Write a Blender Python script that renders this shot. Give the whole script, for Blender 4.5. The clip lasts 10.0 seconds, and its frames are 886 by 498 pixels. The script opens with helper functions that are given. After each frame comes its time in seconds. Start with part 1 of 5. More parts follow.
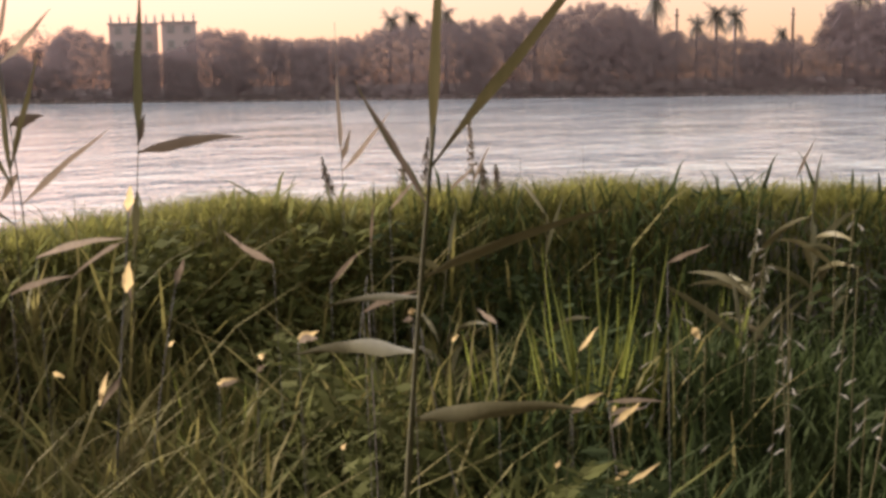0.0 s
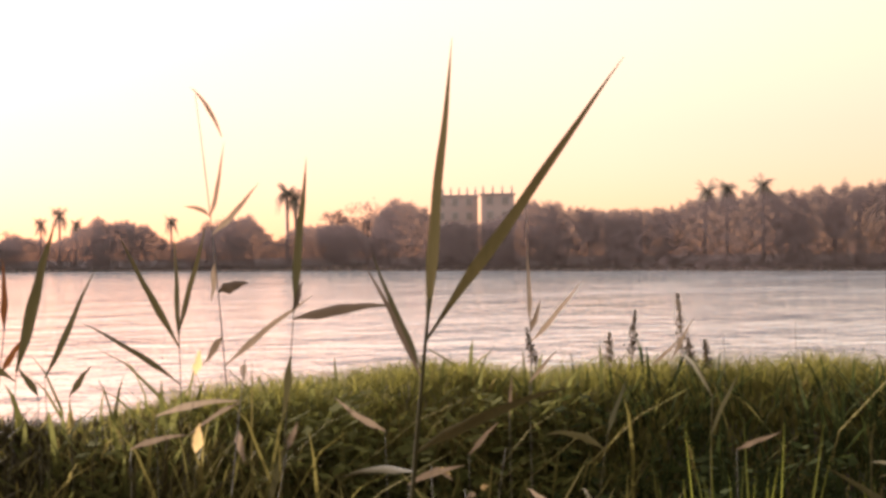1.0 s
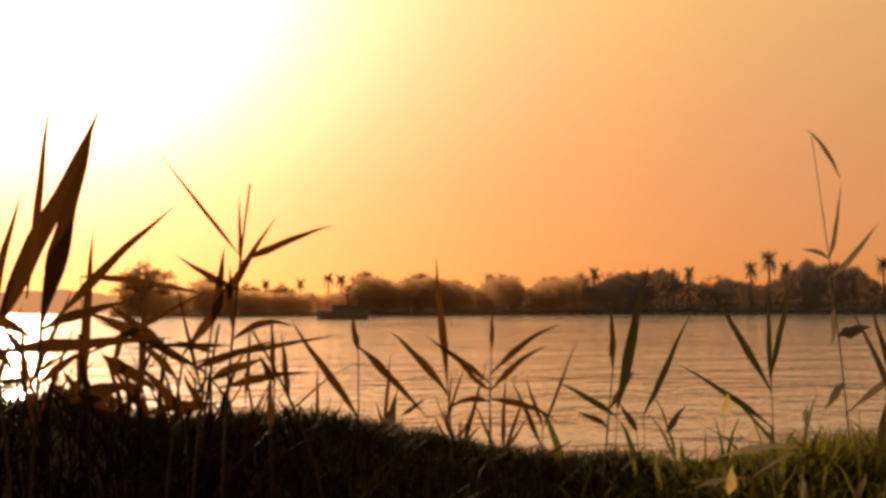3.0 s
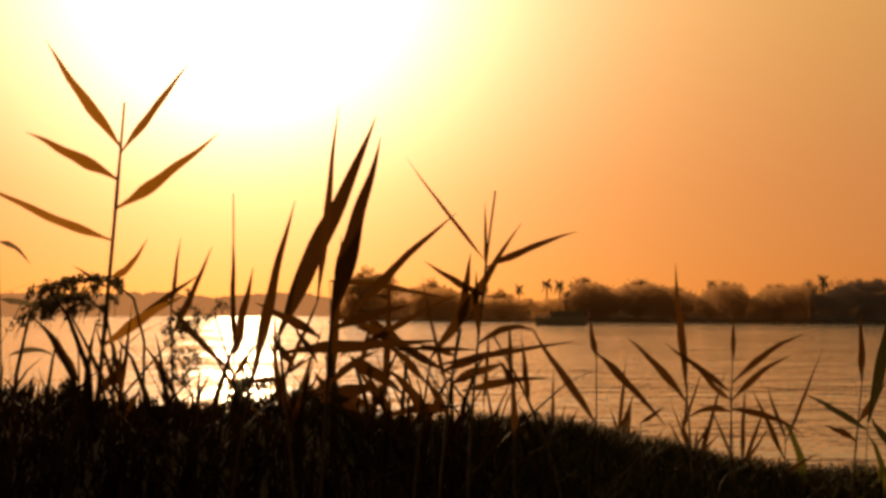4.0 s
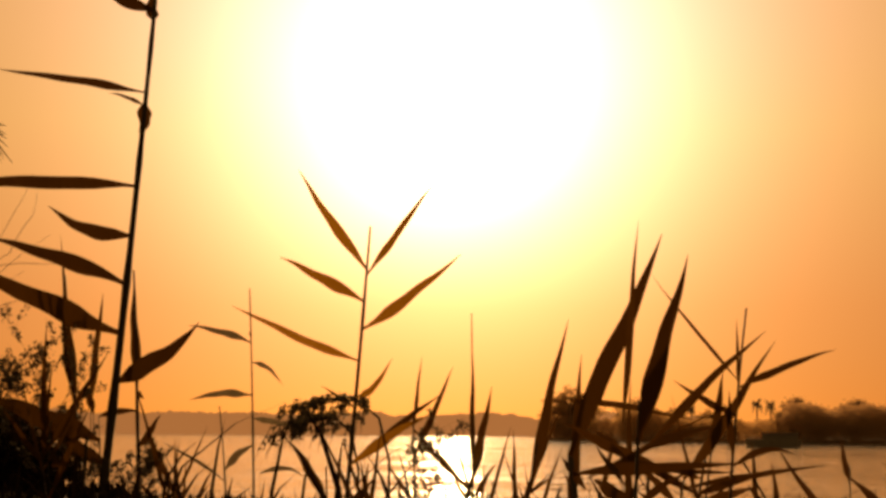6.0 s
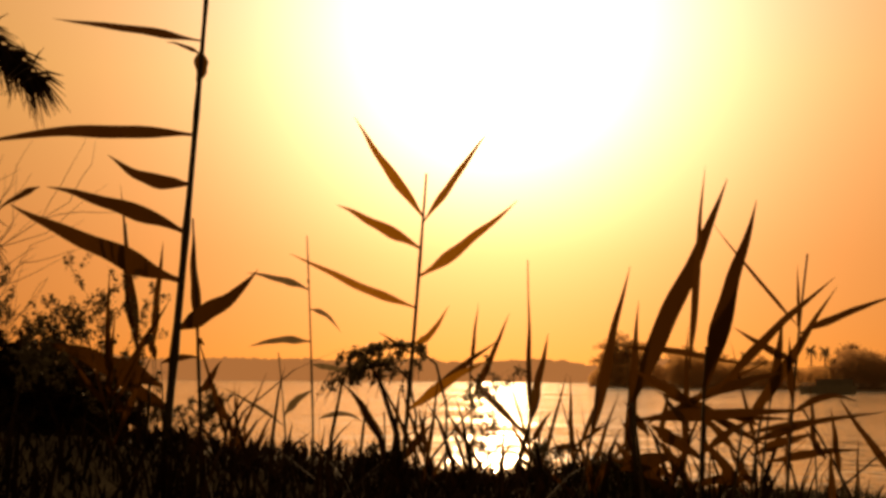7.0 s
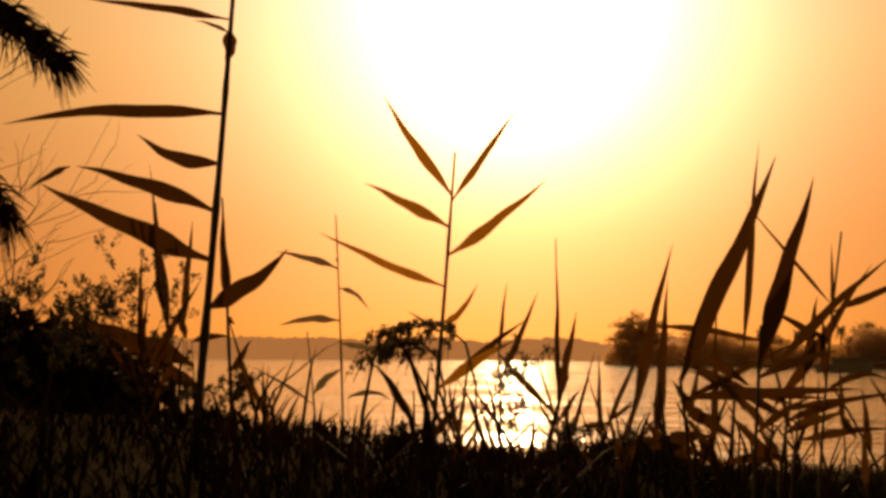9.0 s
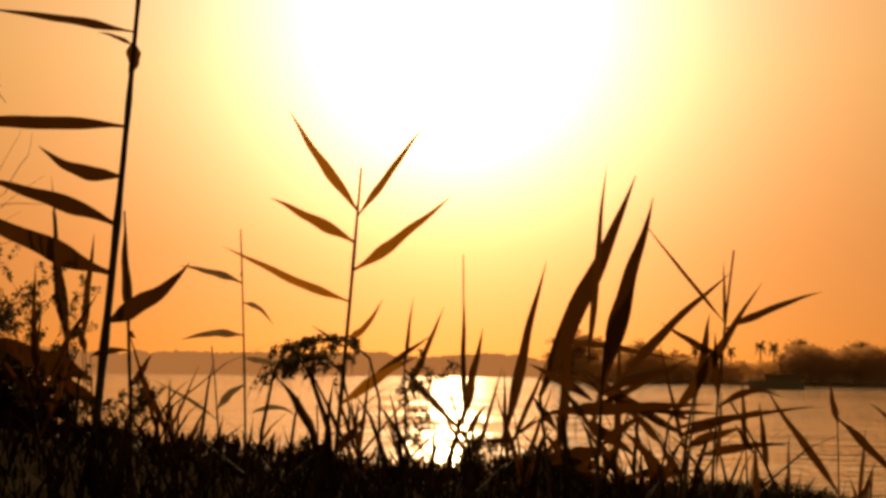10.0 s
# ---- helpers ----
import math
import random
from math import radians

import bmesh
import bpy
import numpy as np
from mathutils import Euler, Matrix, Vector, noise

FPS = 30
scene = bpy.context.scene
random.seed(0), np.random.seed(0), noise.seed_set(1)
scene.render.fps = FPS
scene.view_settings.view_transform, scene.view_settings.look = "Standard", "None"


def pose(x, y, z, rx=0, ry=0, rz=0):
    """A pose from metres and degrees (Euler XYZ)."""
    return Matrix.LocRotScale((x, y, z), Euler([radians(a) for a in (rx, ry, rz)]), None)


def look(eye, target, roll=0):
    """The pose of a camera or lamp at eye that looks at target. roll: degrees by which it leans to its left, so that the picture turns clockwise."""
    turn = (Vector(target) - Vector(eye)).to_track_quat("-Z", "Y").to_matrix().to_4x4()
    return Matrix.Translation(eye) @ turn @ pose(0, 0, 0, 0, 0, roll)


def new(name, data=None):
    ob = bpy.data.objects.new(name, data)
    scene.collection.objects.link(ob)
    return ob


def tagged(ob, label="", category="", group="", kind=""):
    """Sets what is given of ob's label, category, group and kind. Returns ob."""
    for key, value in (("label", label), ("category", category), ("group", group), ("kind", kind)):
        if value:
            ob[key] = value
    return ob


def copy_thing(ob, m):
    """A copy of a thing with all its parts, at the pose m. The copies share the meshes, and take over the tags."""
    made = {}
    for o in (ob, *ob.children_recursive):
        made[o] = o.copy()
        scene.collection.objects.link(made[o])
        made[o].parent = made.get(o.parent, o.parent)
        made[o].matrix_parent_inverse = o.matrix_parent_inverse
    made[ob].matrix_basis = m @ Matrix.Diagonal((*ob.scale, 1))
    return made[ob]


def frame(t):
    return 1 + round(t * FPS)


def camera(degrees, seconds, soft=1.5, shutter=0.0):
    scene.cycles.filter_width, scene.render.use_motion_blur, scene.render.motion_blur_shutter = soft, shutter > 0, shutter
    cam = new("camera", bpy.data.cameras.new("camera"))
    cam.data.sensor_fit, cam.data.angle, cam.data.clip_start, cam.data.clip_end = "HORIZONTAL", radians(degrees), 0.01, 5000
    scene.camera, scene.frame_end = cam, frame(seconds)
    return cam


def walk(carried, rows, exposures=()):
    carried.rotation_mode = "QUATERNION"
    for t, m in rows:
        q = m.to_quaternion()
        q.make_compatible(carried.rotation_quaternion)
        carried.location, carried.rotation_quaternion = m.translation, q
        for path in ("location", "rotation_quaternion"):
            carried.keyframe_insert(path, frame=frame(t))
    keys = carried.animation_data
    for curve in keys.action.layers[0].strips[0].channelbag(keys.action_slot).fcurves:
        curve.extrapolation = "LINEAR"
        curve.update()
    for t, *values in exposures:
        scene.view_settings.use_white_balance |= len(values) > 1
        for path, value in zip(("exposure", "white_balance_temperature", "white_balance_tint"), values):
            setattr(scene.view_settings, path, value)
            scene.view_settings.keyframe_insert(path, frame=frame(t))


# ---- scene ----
cam = camera(40.0, 10.0, soft=3.3)

# seconds, x, y, z, azimuth, pitch, roll of the carried camera
PATH = [
    (0.0, -0.284, 0.417, 2.6, 60.9, -7.8, -1.0),
    (0.3, -0.229, 0.329, 2.6, 57.25, -4.4, 0.15),
    (0.5, -0.189, 0.274, 2.6, 53.9, -6.25, 2.0),
    (0.7, -0.154, 0.230, 2.6, 51.35, -2.85, 0.35),
    (1.0, -0.089, 0.158, 2.6, 46.2, 0.35, -0.55),
    (1.2, -0.019, 0.092, 2.6, 41.7, -0.1, -0.05),
    (1.5, 0.055, 0.032, 2.6, 31.95, -1.9, 0.2),
    (1.8, 0.098, 0.002, 2.6, 25.5, -0.15, -1.1),
    (2.0, 0.100, 0.000, 2.6, 22.0, -0.65, -1.75),
    (2.2, 0.100, 0.000, 2.6, 20.95, -0.05, -2.1),
    (3.3, 0.075, 0.000, 2.6, 10.1, 2.95, -0.25),
    (3.5, 0.068, 0.000, 2.6, 7.96, 2.5, -0.4),
    (4.0, 0.044, 0.000, 2.6, 3.43, 3.0, 0.1),
    (4.3, 0.025, 0.000, 2.6, 0.5, 3.55, 0.2),
    (4.5, 0.012, 0.000, 2.6, -1.3, 4.95, 0.2),
    (4.7, 0.010, 0.000, 2.6, -2.3, 7.65, 0.35),
    (5.0, 0.012, 0.000, 2.6, -2.05, 9.35, 0.45),
    (5.2, 0.005, 0.000, 2.6, -3.55, 9.2, 0.5),
    (5.5, -0.016, 0.000, 2.6, -5.0, 9.05, 0.4),
    (5.7, -0.022, 0.000, 2.6, -5.6, 9.0, 0.4),
    (6.8, -0.034, 0.000, 2.6, -6.9, 6.4, 0.3),
    (7.0, -0.036, 0.000, 2.6, -8.45, 6.05, 0.45),
    (7.5, -0.046, 0.000, 2.6, -9.15, 5.65, 0.6),
    (8.0, -0.068, 0.000, 2.6, -9.7, 5.25, 0.5),
    (8.5, -0.080, 0.000, 2.6, -10.4, 5.15, 0.5),
    (9.0, -0.062, 0.000, 2.6, -9.15, 5.05, 0.4),
    (9.5, -0.018, 0.000, 2.6, -8.25, 5.25, 0.45),
    (10.0, 0.0, 0.000, 2.6, -6.25, 5.8, 0.6),
]

EXPOSURES = [
    (0.0, 2.75, 4170, 22), (1.0, 2.76, 4450, 25), (1.5, 2.36, 4650, 25), (2.0, 2.03, 5080, 27),
    (2.7, 1.13, 5900, 18), (3.3, 0.7, 7100, 22), (4.0, 0.25, 8200, 22), (4.6, 0.04, 9400, 22), (10.0, 0.04, 9400, 23)]
walk(cam, [(t, pose(x, y, z, 90 + pitch, -roll, -az)) for t, x, y, z, az, pitch, roll in PATH], EXPOSURES)

# ---- light: a low sun over a hazy river ----
SUN_AZ, SUN_EL = -5.9, 14.3
SUN_DIR = Vector((math.sin(radians(SUN_AZ)) * math.cos(radians(SUN_EL)), math.cos(radians(SUN_AZ)) * math.cos(radians(SUN_EL)), math.sin(radians(SUN_EL))))


def ramp_node(nt, fac, stops):
    r = nt.nodes.new("ShaderNodeValToRGB")
    while len(r.color_ramp.elements) < len(stops):
        r.color_ramp.elements.new(0.5)
    for e, (p, c) in zip(r.color_ramp.elements, stops):
        e.position, e.color = p, (*c, 1)
    nt.links.new(fac, r.inputs[0])
    return r.outputs[0]


def make_world():
    world = bpy.data.worlds.new("hazy_evening_sky")
    scene.world = world
    world.use_nodes = True
    nt = world.node_tree
    nt.nodes.clear()
    out = nt.nodes.new("ShaderNodeOutputWorld")
    sky = nt.nodes.new("ShaderNodeTexSky")
    sky.sky_type = "NISHITA"
    sky.sun_disc = False
    sky.sun_elevation = radians(SUN_EL)
    sky.sun_rotation = radians(SUN_AZ)
    sky.air_density, sky.dust_density, sky.ozone_density = 1.0, 0.7, 1.0
    tint = nt.nodes.new("ShaderNodeMix")
    tint.data_type, tint.blend_type = "RGBA", "MULTIPLY"
    tint.inputs["Factor"].default_value = 1.0
    # under thin haze the sky grows brighter overhead
    axes = nt.nodes.new("ShaderNodeSeparateXYZ")
    coord = nt.nodes.new("ShaderNodeTexCoord")
    nt.links.new(coord.outputs["Generated"], axes.inputs[0])
    lift = nt.nodes.new("ShaderNodeMix")
    lift.data_type, lift.blend_type = "RGBA", "MULTIPLY"
    lift.inputs["Factor"].default_value = 1.0
    nt.links.new(sky.outputs[0], lift.inputs["A"])
    nt.links.new(ramp_node(nt, axes.outputs["Z"], [(0.0, (0.31, 0.31, 0.31)), (0.34, (0.31, 0.31, 0.31)), (0.6, (1.0, 1.0, 1.0))]), lift.inputs["B"])
    nt.links.new(lift.outputs["Result"], tint.inputs["A"])
    bg = nt.nodes.new("ShaderNodeBackground")
    bg.inputs["Strength"].default_value = 0.15
    nt.links.new(tint.outputs["Result"], bg.inputs["Color"])
    # the haze's bright aureole round the sun
    dot = nt.nodes.new("ShaderNodeVectorMath")
    dot.operation = "DOT_PRODUCT"
    nt.links.new(coord.outputs["Generated"], dot.inputs[0])
    dot.inputs[1].default_value = SUN_DIR
    # yellow haze towards the sun, clearer air away from it
    nt.links.new(ramp_node(nt, dot.outputs["Value"], [(0.0, (0.31, 0.245, 0.17)), (0.5, (0.31, 0.24, 0.178)), (0.8, (0.245, 0.183, 0.15)), (0.95, (0.22, 0.18, 0.115))]), tint.inputs["B"])
    arc = nt.nodes.new("ShaderNodeMath")
    arc.operation = "ARCCOSINE"
    arc.use_clamp = False
    nt.links.new(dot.outputs["Value"], arc.inputs[0])
    # the haze lies thickest over the horizon, where it dims and reddens
    veil = ramp_node(nt, axes.outputs["Z"], [(0.0, (0.74, 0.365, 0.145)), (0.1, (0.87, 0.59, 0.325)), (0.24, (1.0, 1.05, 0.80)), (0.5, (1.12, 1.35, 1.8))])
    total = bg.outputs[0]
    for width, strength, colour in AUREOLE:
        scale = nt.nodes.new("ShaderNodeMath")
        scale.operation = "MULTIPLY"
        scale.inputs[1].default_value = -1.0 / radians(width)
        nt.links.new(arc.outputs[0], scale.inputs[0])
        fall = nt.nodes.new("ShaderNodeMath")
        fall.operation = "EXPONENT"
        nt.links.new(scale.outputs[0], fall.inputs[0])
        gain = nt.nodes.new("ShaderNodeMath")
        gain.operation = "MULTIPLY"
        gain.inputs[1].default_value = strength
        nt.links.new(fall.outputs[0], gain.inputs[0])
        glow = nt.nodes.new("ShaderNodeBackground")
        veiled = nt.nodes.new("ShaderNodeMix")
        veiled.data_type, veiled.blend_type = "RGBA", "MULTIPLY"
        veiled.inputs["Factor"].default_value = 1.0
        nt.links.new(veil, veiled.inputs["A"])
        veiled.inputs["B"].default_value = (*colour, 1)
        nt.links.new(veiled.outputs["Result"], glow.inputs["Color"])
        nt.links.new(gain.outputs[0], glow.inputs["Strength"])
        add = nt.nodes.new("ShaderNodeAddShader")
        nt.links.new(total, add.inputs[0])
        nt.links.new(glow.outputs[0], add.inputs[1])
        total = add.outputs[0]
    nt.links.new(total, out.inputs["Surface"])


# angular width in degrees, strength, colour
AUREOLE = [(4.6, 5.2, (1.0, 1.0, 1.0)), (20.5, 0.85, (1.0, 0.0, 0.0)), (14.5, 0.385, (0.0, 1.0, 0.0)), (8.0, 0.50, (0.0, 0.0, 1.0)), (140.0, 1.0, (0.315, 0.212, 0.066))]
make_world()
sun = new("sun", bpy.data.lights.new("sun", "SUN"))
sun.data.energy, sun.data.angle, sun.data.color = 4.0, radians(0.55), (1.0, 0.74, 0.42)
sun.matrix_world = look(SUN_DIR * 50, (0, 0, 0))


# ---- materials ----
def material(name):
    m = bpy.data.materials.new(name)
    m.use_nodes = True
    nt = m.node_tree
    nt.nodes.clear()
    return m, nt, nt.nodes.new("ShaderNodeOutputMaterial")


def noise_node(nt, scale, detail=4.0, rough=0.6, stretch=None, world=False):
    n = nt.nodes.new("ShaderNodeTexNoise")
    n.inputs["Scale"].default_value, n.inputs["Detail"].default_value, n.inputs["Roughness"].default_value = scale, detail, rough
    c = nt.nodes.new("ShaderNodeNewGeometry" if world else "ShaderNodeTexCoord")
    src = c.outputs["Position" if world else "Object"]
    if stretch:
        mp = nt.nodes.new("ShaderNodeMapping")
        mp.inputs["Scale"].default_value = stretch
        nt.links.new(src, mp.inputs[0])
        src = mp.outputs[0]
    nt.links.new(src, n.inputs["Vector"])
    return n.outputs["Fac"]


def mixed_noise(nt, a, b, share=0.5):
    m = nt.nodes.new("ShaderNodeMix")
    m.inputs["Factor"].default_value = share
    nt.links.new(a, m.inputs["A"])
    nt.links.new(b, m.inputs["B"])
    return m.outputs["Result"]


def surface(name, stops, scale=3.0, fine=40.0, rough=0.7, bump=0.3, through_light=0.0, spec=0.2, by="object", stretch=None, metal=0.0, world=False, haze_share=0.0):
    """A rough, two-scale surface; through_light is the share that a thin leaf lets pass; the last share lets the sky
    through, in place of haze.
    """
    m, nt, out = material(name)
    coarse = noise_node(nt, scale, stretch=stretch, world=world)
    grain = noise_node(nt, fine, 3.0, stretch=stretch, world=world)
    fac = mixed_noise(nt, coarse, grain, 0.4)
    if by == "object":
        info = nt.nodes.new("ShaderNodeObjectInfo")
        fac = mixed_noise(nt, fac, info.outputs["Random"], 0.35)
    elif by == "island":
        info = nt.nodes.new("ShaderNodeNewGeometry")
        fac = mixed_noise(nt, fac, info.outputs["Random Per Island"], 0.5)
    colour = ramp_node(nt, fac, stops)
    p = nt.nodes.new("ShaderNodeBsdfPrincipled")
    nt.links.new(colour, p.inputs["Base Color"])
    p.inputs["Roughness"].default_value, p.inputs["Metallic"].default_value = rough, metal
    p.inputs["Specular IOR Level"].default_value = spec
    if bump:
        b = nt.nodes.new("ShaderNodeBump")
        b.inputs["Strength"].default_value, b.inputs["Distance"].default_value = bump, 0.2 / fine
        nt.links.new(grain, b.inputs["Height"])
        nt.links.new(b.outputs[0], p.inputs["Normal"])
    shader = p.outputs[0]
    if through_light:
        tr = nt.nodes.new("ShaderNodeBsdfTranslucent")
        nt.links.new(colour, tr.inputs["Color"])
        mix = nt.nodes.new("ShaderNodeMixShader")
        mix.inputs[0].default_value = through_light
        nt.links.new(shader, mix.inputs[1])
        nt.links.new(tr.outputs[0], mix.inputs[2])
        shader = mix.outputs[0]
    if haze_share:
        air = nt.nodes.new("ShaderNodeBsdfTransparent")
        mix = nt.nodes.new("ShaderNodeMixShader")
        mix.inputs[0].default_value = haze_share
        nt.links.new(shader, mix.inputs[1])
        nt.links.new(air.outputs[0], mix.inputs[2])
        shader = mix.outputs[0]
    nt.links.new(shader, out.inputs["Surface"])
    return m


def water_surface():
    m, nt, out = material("river_water")
    p = nt.nodes.new("ShaderNodeBsdfPrincipled")
    p.inputs["Base Color"].default_value = (0.23, 0.232, 0.225, 1)
    p.inputs["IOR"].default_value = 1.4
    ripple = noise_node(nt, 0.75, 3.0, 0.6, world=True)
    chop = noise_node(nt, 0.22, 2.0, 0.5, stretch=(0.6, 1.0, 1.0), world=True)
    gust = noise_node(nt, 0.035, 3.0, 0.6, world=True)
    fac = mixed_noise(nt, mixed_noise(nt, ripple, chop, 0.68), gust, 0.35)
    b = nt.nodes.new("ShaderNodeBump")
    b.inputs["Strength"].default_value, b.inputs["Distance"].default_value = 1.0, 0.6
    nt.links.new(fac, b.inputs["Height"])
    nt.links.new(b.outputs[0], p.inputs["Normal"])
    # smooth and wind-roughened streaks lie side by side
    streak = noise_node(nt, 0.09, 4.0, 0.6, stretch=(0.5, 1.0, 1.0), world=True)
    wind = nt.nodes.new("ShaderNodeMapRange")
    wind.inputs["From Min"].default_value, wind.inputs["From Max"].default_value = 0.35, 0.65
    wind.inputs["To Min"].default_value, wind.inputs["To Max"].default_value = 0.03, 0.13
    nt.links.new(streak, wind.inputs["Value"])
    nt.links.new(wind.outputs[0], p.inputs["Roughness"])
    nt.links.new(p.outputs[0], out.inputs["Surface"])
    return m


WATER = water_surface()
SOIL = surface("bank_soil", [(0.2, (0.07, 0.052, 0.036)), (0.5, (0.11, 0.083, 0.06)), (0.8, (0.17, 0.132, 0.098))], 0.8, 30.0, 0.9, 0.6, by="", world=True)
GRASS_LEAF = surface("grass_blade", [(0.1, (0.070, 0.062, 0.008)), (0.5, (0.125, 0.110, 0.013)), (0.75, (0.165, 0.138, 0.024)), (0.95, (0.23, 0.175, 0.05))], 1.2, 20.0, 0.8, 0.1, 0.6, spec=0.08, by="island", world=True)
# the bank's shaded side is put into this near-black leaf colour
SHADE_DARK_LEAF = surface("shade_dark_foliage", [(0.2, (0.012, 0.006, 0.003)), (0.8, (0.030, 0.014, 0.006))], 1.5, 20.0, 0.95, 0.1, 0.1, spec=0.03, by="island", world=True)
LITTER_GRASS = surface("old_brown_grass", [(0.1, (0.085, 0.068, 0.014)), (0.5, (0.12, 0.096, 0.018)), (0.8, (0.155, 0.118, 0.03)), (0.95, (0.21, 0.155, 0.065))], 1.2, 20.0, 0.8, 0.1, 0.4, spec=0.08, by="island", world=True)
# grass seen against the sun: its shade is painted into this darker olive
SHADY_GRASS = surface("shade_dulled_grass", [(0.1, (0.026, 0.019, 0.006)), (0.6, (0.044, 0.033, 0.010)), (0.95, (0.066, 0.050, 0.020))], 1.2, 20.0, 0.85, 0.1, 0.05, spec=0.05, by="island", world=True)
# green grass at the bank's foot, darkened in colour in place of shade
SHADE_GREEN_GRASS = surface("shade_dark_green_grass", [(0.1, (0.020, 0.024, 0.005)), (0.6, (0.029, 0.033, 0.007)), (0.95, (0.042, 0.044, 0.013))], 1.2, 20.0, 0.9, 0.1, 0.45, spec=0.04, by="island", world=True)
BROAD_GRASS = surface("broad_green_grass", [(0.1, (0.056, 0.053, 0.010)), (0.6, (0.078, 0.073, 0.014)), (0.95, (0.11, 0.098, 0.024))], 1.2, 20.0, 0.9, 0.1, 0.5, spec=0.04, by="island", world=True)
REED = {
    # green reeds towards the sun; their red-brown silhouette shade is in the colour
    "green": surface("silhouette_reed_leaf", [(0.2, (0.040, 0.015, 0.003)), (0.55, (0.062, 0.023, 0.004)), (0.85, (0.095, 0.037, 0.008))], 14.0, 160.0, 0.7, 0.2, 0.3, spec=0.1, stretch=(1, 1, 0.25)),
    # part of the sun's glow through the leaf is painted into this amber
    "amber": surface("sunglow_amber_reed_leaf", [(0.2, (0.16, 0.065, 0.010)), (0.55, (0.23, 0.095, 0.015)), (0.85, (0.31, 0.135, 0.025))], 14.0, 160.0, 0.6, 0.2, 0.5, spec=0.1, stretch=(1, 1, 0.25)),
    "olive": surface("olive_reed_leaf", [(0.2, (0.046, 0.038, 0.013)), (0.55, (0.072, 0.058, 0.018)), (0.85, (0.12, 0.088, 0.03))], 14.0, 160.0, 0.65, 0.2, 0.12, spec=0.1, stretch=(1, 1, 0.25)),
    "dry": surface("dry_reed_leaf", [(0.2, (0.09, 0.06, 0.03)), (0.55, (0.19, 0.135, 0.075)), (0.85, (0.36, 0.265, 0.155))], 14.0, 160.0, 0.7, 0.25, 0.22, stretch=(1, 1, 0.25))}
# leaf tips that catch the sun; some of that light is in their colour
REED["pale"] = surface("sunlit_fleck_leaf", [(0.2, (0.22, 0.15, 0.045)), (0.8, (0.34, 0.24, 0.085))], 14.0, 160.0, 0.6, 0.2, 0.6, spec=0.2)
TUFT = surface("fresh_green_blade", [(0.2, (0.070, 0.070, 0.006)), (0.8, (0.112, 0.108, 0.009))], 6.0, 60.0, 0.85, 0.1, 0.6, spec=0.04)
OAT = surface("pale_oat_husk", [(0.2, (0.13, 0.11, 0.07)), (0.8, (0.25, 0.21, 0.14))], 14.0, 160.0, 0.8, 0.2, 0.3, spec=0.05)
BROWN = surface("brown_withered_leaf", [(0.2, (0.06, 0.04, 0.022)), (0.8, (0.15, 0.10, 0.055))], 14.0, 160.0, 0.7, 0.25, 0.08, stretch=(1, 1, 0.25))
STEM = {
    "green": surface("green_reed_stem", [(0.2, (0.024, 0.013, 0.005)), (0.8, (0.055, 0.03, 0.012))], 9.0, 120.0, 0.7, 0.15),
    "amber": surface("amber_reed_stem", [(0.2, (0.03, 0.017, 0.007)), (0.8, (0.07, 0.04, 0.015))], 9.0, 120.0, 0.6, 0.15),
    "olive": surface("olive_reed_stem", [(0.2, (0.030, 0.025, 0.008)), (0.8, (0.062, 0.048, 0.016))], 9.0, 120.0, 0.8, 0.15, spec=0.04),
    "pale": surface("thin_olive_stalk", [(0.2, (0.035, 0.030, 0.010)), (0.8, (0.07, 0.055, 0.018))], 9.0, 120.0, 0.85, 0.15, spec=0.03),
    "dry": surface("dry_reed_stem", [(0.2, (0.04, 0.032, 0.016)), (0.8, (0.09, 0.066, 0.036))], 9.0, 120.0, 0.7, 0.2)}
# pale and see-through: haze over the far bank is put into the leaves
FAR_LEAF = surface("far_foliage", [(0.2, (0.14, 0.105, 0.094)), (0.8, (0.165, 0.124, 0.11))], 0.15, 1.5, 1.0, 0.0, 0.12, spec=0.0, by="", world=True, haze_share=0.69)
# haze towards the sun is put into this pale orange leaf colour
HAZE_LIT_LEAF = surface("haze_orange_foliage", [(0.2, (0.37, 0.205, 0.09)), (0.8, (0.44, 0.245, 0.108))], 0.15, 1.5, 1.0, 0.0, 0.8, spec=0.0, by="", world=True, haze_share=0.62)
# the same haze, painted in more weakly for the next bearings
HALF_HAZE_LEAF = surface("haze_brown_foliage", [(0.2, (0.29, 0.16, 0.08)), (0.8, (0.35, 0.195, 0.096))], 0.15, 1.5, 1.0, 0.0, 0.7, spec=0.0, by="", world=True, haze_share=0.66)
DOCK = surface("brown_dock_seed", [(0.2, (0.075, 0.055, 0.028)), (0.8, (0.18, 0.13, 0.07))], 8.0, 60.0, 0.8, 0.2)


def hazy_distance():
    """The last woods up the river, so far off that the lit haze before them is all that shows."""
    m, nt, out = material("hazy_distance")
    # the haze's light is put in as an even glow of the backdrop
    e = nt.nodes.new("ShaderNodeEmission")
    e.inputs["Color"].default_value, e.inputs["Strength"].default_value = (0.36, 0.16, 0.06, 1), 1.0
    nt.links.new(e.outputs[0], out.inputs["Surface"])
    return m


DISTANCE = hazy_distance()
# palm leaves lightened and let through in the same way, as haze
PALM_LEAF = surface("palm_frond_leaf", [(0.2, (0.13, 0.115, 0.08)), (0.8, (0.19, 0.155, 0.11))], 0.3, 3.0, 0.9, 0.0, 0.3, spec=0.05, haze_share=0.35)
